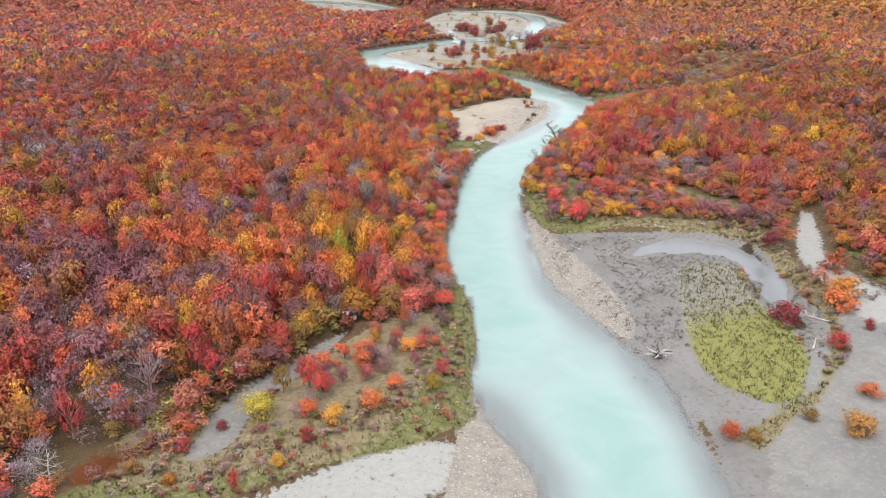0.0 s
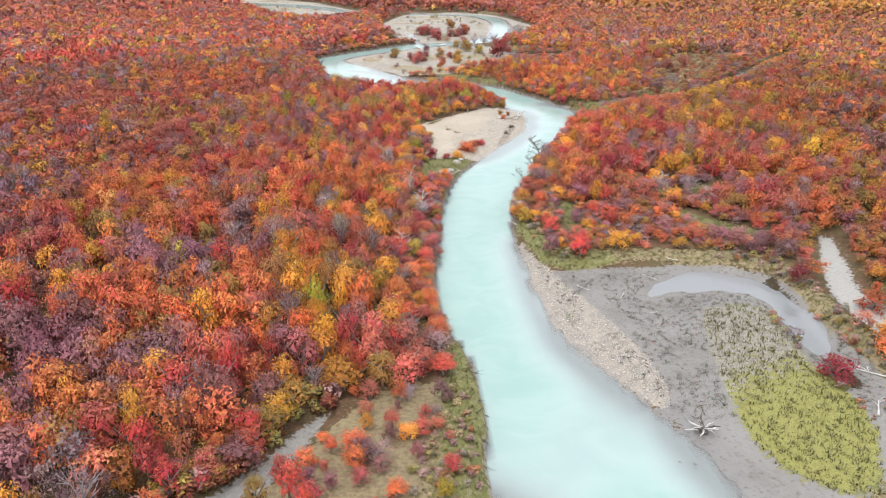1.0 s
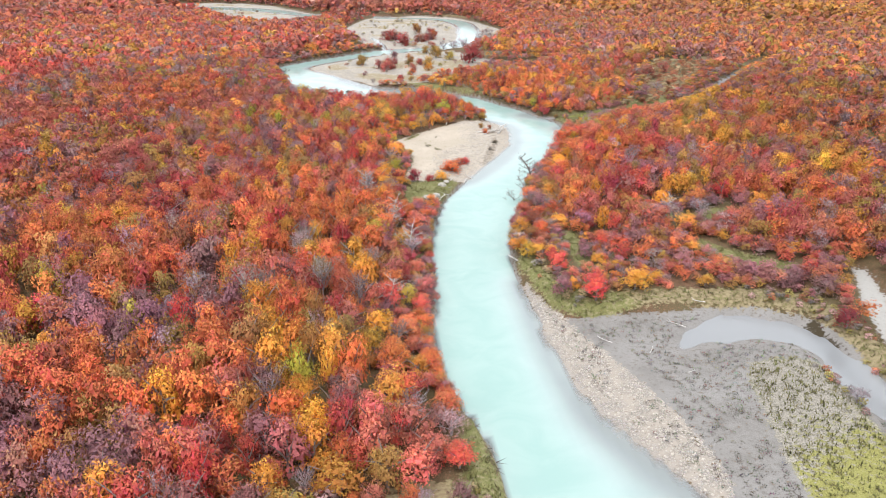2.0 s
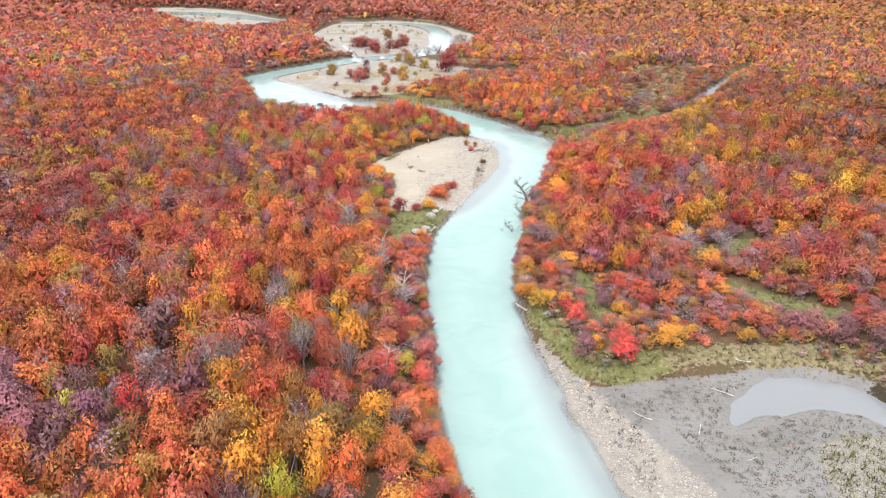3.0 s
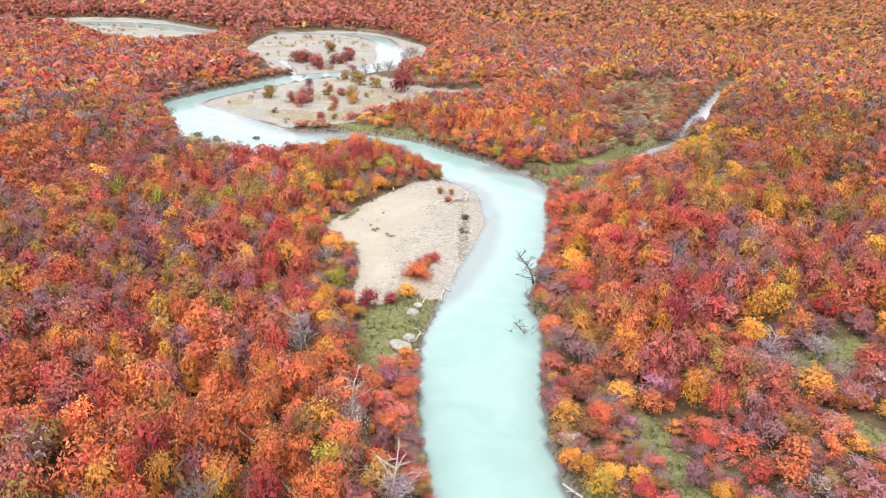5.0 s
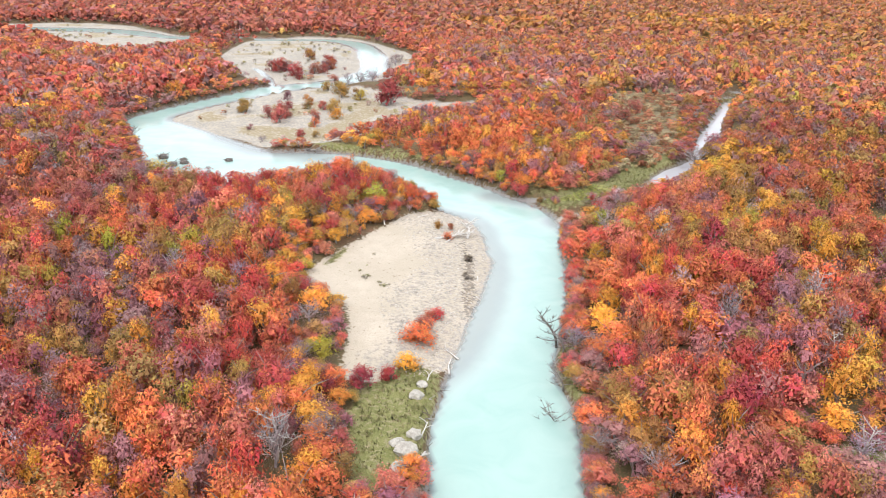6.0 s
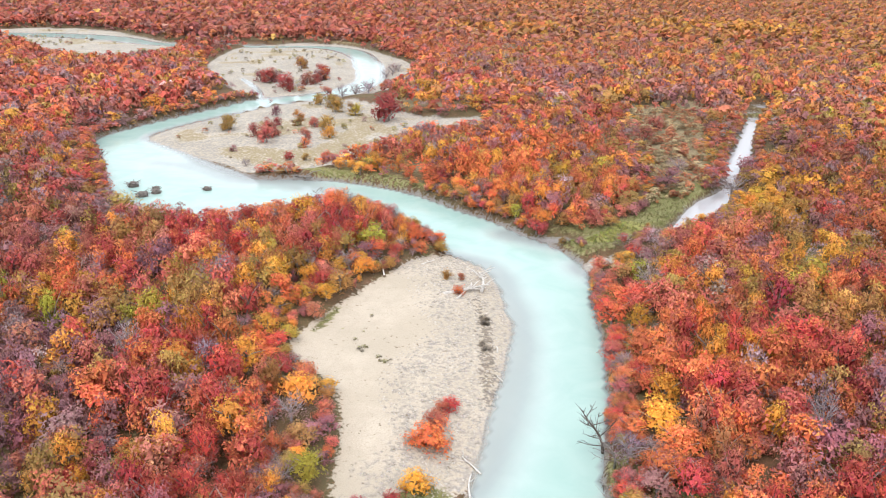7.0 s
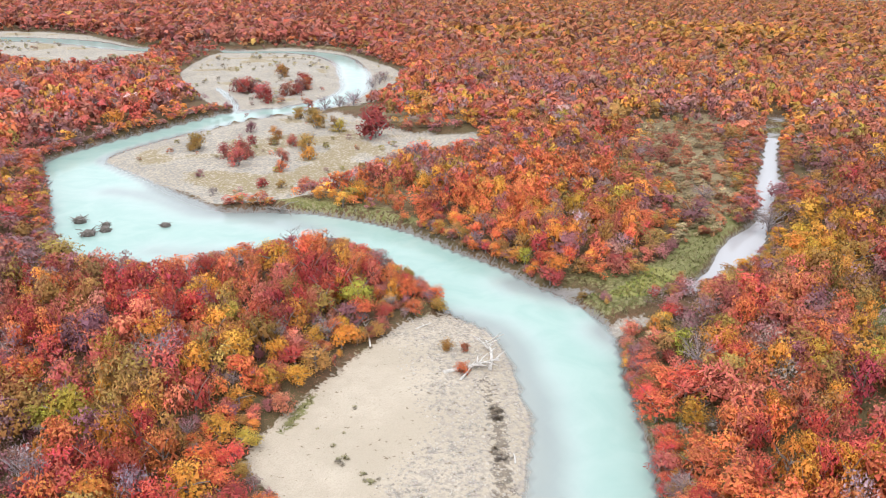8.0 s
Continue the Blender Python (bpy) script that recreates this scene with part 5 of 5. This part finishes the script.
def stump(x, y, z, size, seed, roots, mat, label, name="uprooted_stump"):
    """A root plate with roots reaching out and up."""
    r = random.Random(seed)
    root = new(name)
    root.matrix_basis = pose(x, y, z, 0, 0, r.uniform(0, 360))
    bm = bmesh.new()
    bmesh.ops.create_icosphere(bm, subdivisions=2, radius=size * (0.27 if roots < 14 else 0.46))
    for v in bm.verts:
        v.co *= 1 + 0.35 * noise.noise(v.co * 3 / size + Vector((seed, 0, 0)))
        v.co.z = v.co.z * 0.8 + size * 0.15
    part("root_plate", bm, MAT_DARKWOOD, root, "dark soil-covered root plate")
    for k in range(roots):
        a = k * 6.28 / roots + r.uniform(-0.3, 0.3)
        ln = size * (r.uniform(0.6, 1.25) if roots < 14 else r.uniform(0.45, 0.8))
        d = Vector((math.cos(a), math.sin(a), r.uniform(-0.05, 0.9)))
        side = Vector((-d.y, d.x, 0)) * r.uniform(-0.25, 0.25) * ln
        bm = bmesh.new()
        limb(bm, [d * size * 0.1 + Vector((0, 0, size * 0.2)), d * ln * 0.55 + side + Vector((0, 0, size * 0.15)), d * ln + side * 0.4], size * (0.085 if roots == 13 else 0.055), size * 0.015, 5)
        part("root", bm, mat if k % 4 else MAT_DARKWOOD, root)
    return tagged(root, label, "stump")


def ground_at(x, y):
    return float(ground_z(np.array([x]), np.array([y]))[0])


def drift_pieces():
    stump(20.7, 60.5, 0.05, 1.35, 3, 13, MAT_DRIFT, "uprooted tree stump with bleached roots stranded in the shallows")
    stump(23.6, 63.7, ground_at(23.6, 63.7) - 0.05, 0.5, 5, 5, MAT_DARKWOOD, "small dark root clump on the mud")
    for x, y, size, sd in ((-5.2, 216.4, 0.95, 11), (-12.4, 216.2, 1.1, 12), (-14.3, 215.0, 1.3, 14), (-15.9, 220.6, 1.3, 13), (-12.6, 218.6, 0.8, 15)):
        stump(x, y, -0.15, size * 1.4, sd, 34, MAT_BARK, "dark tangle of sodden roots stranded in the river pool", "drowned_roots")
    driftwood(7.4, 221.6, 0.25, 10.5, -48, 0.22, 5, MAT_BARK, "long grey trunk lying along the cut river bank", 39, rise=0.02)
    logs = ((35.5, 62.3, 2.2, 60, 0.10, 3), (38.2, 67.6, 2.6, 150, 0.09, 4), (21.3, 169.9, 5.2, 6, 0.2, 7), (23.4, 171.8, 4.8, 76, 0.19, 6), (20.6, 169.2, 2.6, 50, 0.12, 3), (13.6, 177.4, 4.8, 88, 0.09, 2),
            (12.2, 139.2, 2.4, 70, 0.09, 1), (12.9, 141.4, 2.2, 110, 0.08, 2), (13.1, 105.6, 2.6, 120, 0.12, 1), (5.6, 125.2, 2.4, 35, 0.1, 3), (7.4, 129.4, 2.0, 60, 0.08, 2),
            (20.3, 157.2, 1.1, 75, 0.09, 0), (19.4, 178.6, 1.8, 20, 0.09, 2), (18.9, 152.4, 1.0, 100, 0.07, 0), (9.6, 136.2, 1.8, 60, 0.08, 2))
    for k, (x, y, ln, a, rad, br) in enumerate(logs):
        driftwood(x, y, max(ground_at(x, y), 0.02) - 0.02, ln, a, rad, br, MAT_DRIFT, "bleached driftwood log lying on the river bar", 40 + k)
    for k, (x, y, ln, a) in enumerate(((17.5, 86.5, 1.6, 130), (21, 84, 1.2, 60), (25.2, 88.6, 1.9, 140), (23, 80, 0.9, 20), (29, 92.5, 1.5, 150))):
        driftwood(x, y, ground_at(x, y) - 0.02, ln, a, 0.05, 1, MAT_DRIFT, "thin bleached stick on the gravel bar", 70 + k, "stick")


def boulders():
    m = plain_material("pale_boulder", (0.34, 0.31, 0.27), (0.5, 0.46, 0.4), 3)
    for k, (x, y, sz) in enumerate(((4.6, 124.6, 0.7), (5.4, 126.4, 0.9), (6.4, 128.4, 0.6), (5.0, 127.6, 0.55), (7.8, 133.6, 0.6), (8.6, 135.0, 0.5), (3.9, 123.6, 0.5))):
        bm = bmesh.new()
        bmesh.ops.create_icosphere(bm, subdivisions=2, radius=sz)
        for v in bm.verts:
            v.co *= 1 + 0.4 * noise.noise(v.co * 1.6 / sz + Vector((k * 3.1, 0, 0)))
            v.co.z *= 0.55
        rock = part("boulder", bm, m, None, smooth=False)
        rock.matrix_basis = pose(x, y, ground_at(x, y) + 0.1 * sz, 0, 0, 47 * k)
        tagged(rock, "pale weathered boulder on the grassy river point", "rock", "boulders on the point")


def dead_tree(x, y, height, lean, heading, mat, label, seed, spread=0.55):
    """A leafless tree: a crooked stem and branches that fork twice."""
    r = random.Random(seed)
    root = new("dead_tree")
    root.matrix_basis = pose(x, y, ground_at(x, y) - 0.1, 0, 0, heading)
    bend = lambda u: Vector((lean * height * u * u, 0.06 * height * math.sin(3 * u + seed), height * u * (1 - 0.25 * abs(lean) * u)))
    stem = [bend(u) for u in (0, 0.25, 0.5, 0.75, 1)]
    bm = bmesh.new()
    limb(bm, stem, 0.03 * height, 0.008 * height, 6)
    part("trunk", bm, mat, root)
    for k in range(13):
        u = 0.22 + 0.76 * k / 13
        p = bend(u)
        a = 2.4 * k + r.uniform(-0.5, 0.5)
        ln = height * spread * (1.05 - 0.6 * u) * r.uniform(0.75, 1.2)
        d = Vector((math.cos(a), math.sin(a), r.uniform(0.25, 0.8)))
        q, m = p + d * ln, p + d * ln * 0.5 + Vector((0, 0, -0.05 * ln))
        bm = bmesh.new()
        limb(bm, [p, m, q], 0.011 * height, 0.003 * height, 4)
        for j in range(6):
            f = p.lerp(q, r.uniform(0.3, 0.95))
            e = f + (d * 0.6 + Vector((r.uniform(-0.8, 0.8), r.uniform(-0.8, 0.8), r.uniform(-0.1, 0.7)))) * ln * r.uniform(0.25, 0.45)
            limb(bm, [f, e], 0.0045 * height, 0.0016 * height, 3)
            g = f.lerp(e, 0.6)
            limb(bm, [g, g + Vector((r.uniform(-1, 1), r.uniform(-1, 1), r.uniform(0, 0.8))) * ln * 0.2], 0.0025 * height, 0.0012 * height, 3)
        part("branch", bm, mat, root)
    return tagged(root, label, "dead tree")


def dead_trees():
    dark, pale = "dark leafless tree leaning over the river", "bleached dead tree among the autumn woods"
    for k, (x, y, h, lean, a, m) in enumerate(((22.6, 140.4, 4.2, 0.45, 165, MAT_DARKWOOD), (22.0, 137.6, 3.2, 0.5, 190, MAT_BARK), (20.2, 133.4, 2.8, 0.45, 170, MAT_BARK), (18.0, 129.6, 2.6, 0.5, 180, MAT_BARK),
                                               (0.9, 106.6, 4.0, 0.1, 20, MAT_DRIFT), (-3.4, 127, 4.0, 0.1, 80, MAT_DRIFT), (-9.6, 99.2, 3.8, 0.15, 30, MAT_DRIFT), (-0.3, 116.4, 3.6, 0.1, 0, MAT_DRIFT),
                                               (-1.6, 93.2, 3.4, 0.1, 60, MAT_DRIFT), (51, 141.2, 3.4, 0.1, 50, MAT_DRIFT), (35.8, 118.2, 3.0, 0.2, 10, MAT_DRIFT), (9.4, 202, 3.4, 0.25, 80, MAT_BARK),
                                               (-21.8, 229, 3.2, 0.3, 10, MAT_DARKWOOD), (43.5, 130, 3.2, 0.15, 90, MAT_DRIFT), (-24.6, 41.2, 2.4, 0.1, 60, MAT_DRIFT))):
        dead_tree(x, y, h, lean, a, m, pale if m is MAT_DRIFT else dark, 300 + k)


dead_trees()
grass_tufts()
isle_tussocks()
bar_plants()
low_growth()
shore_sticks()
pebbles()
drift_pieces()
boulders()
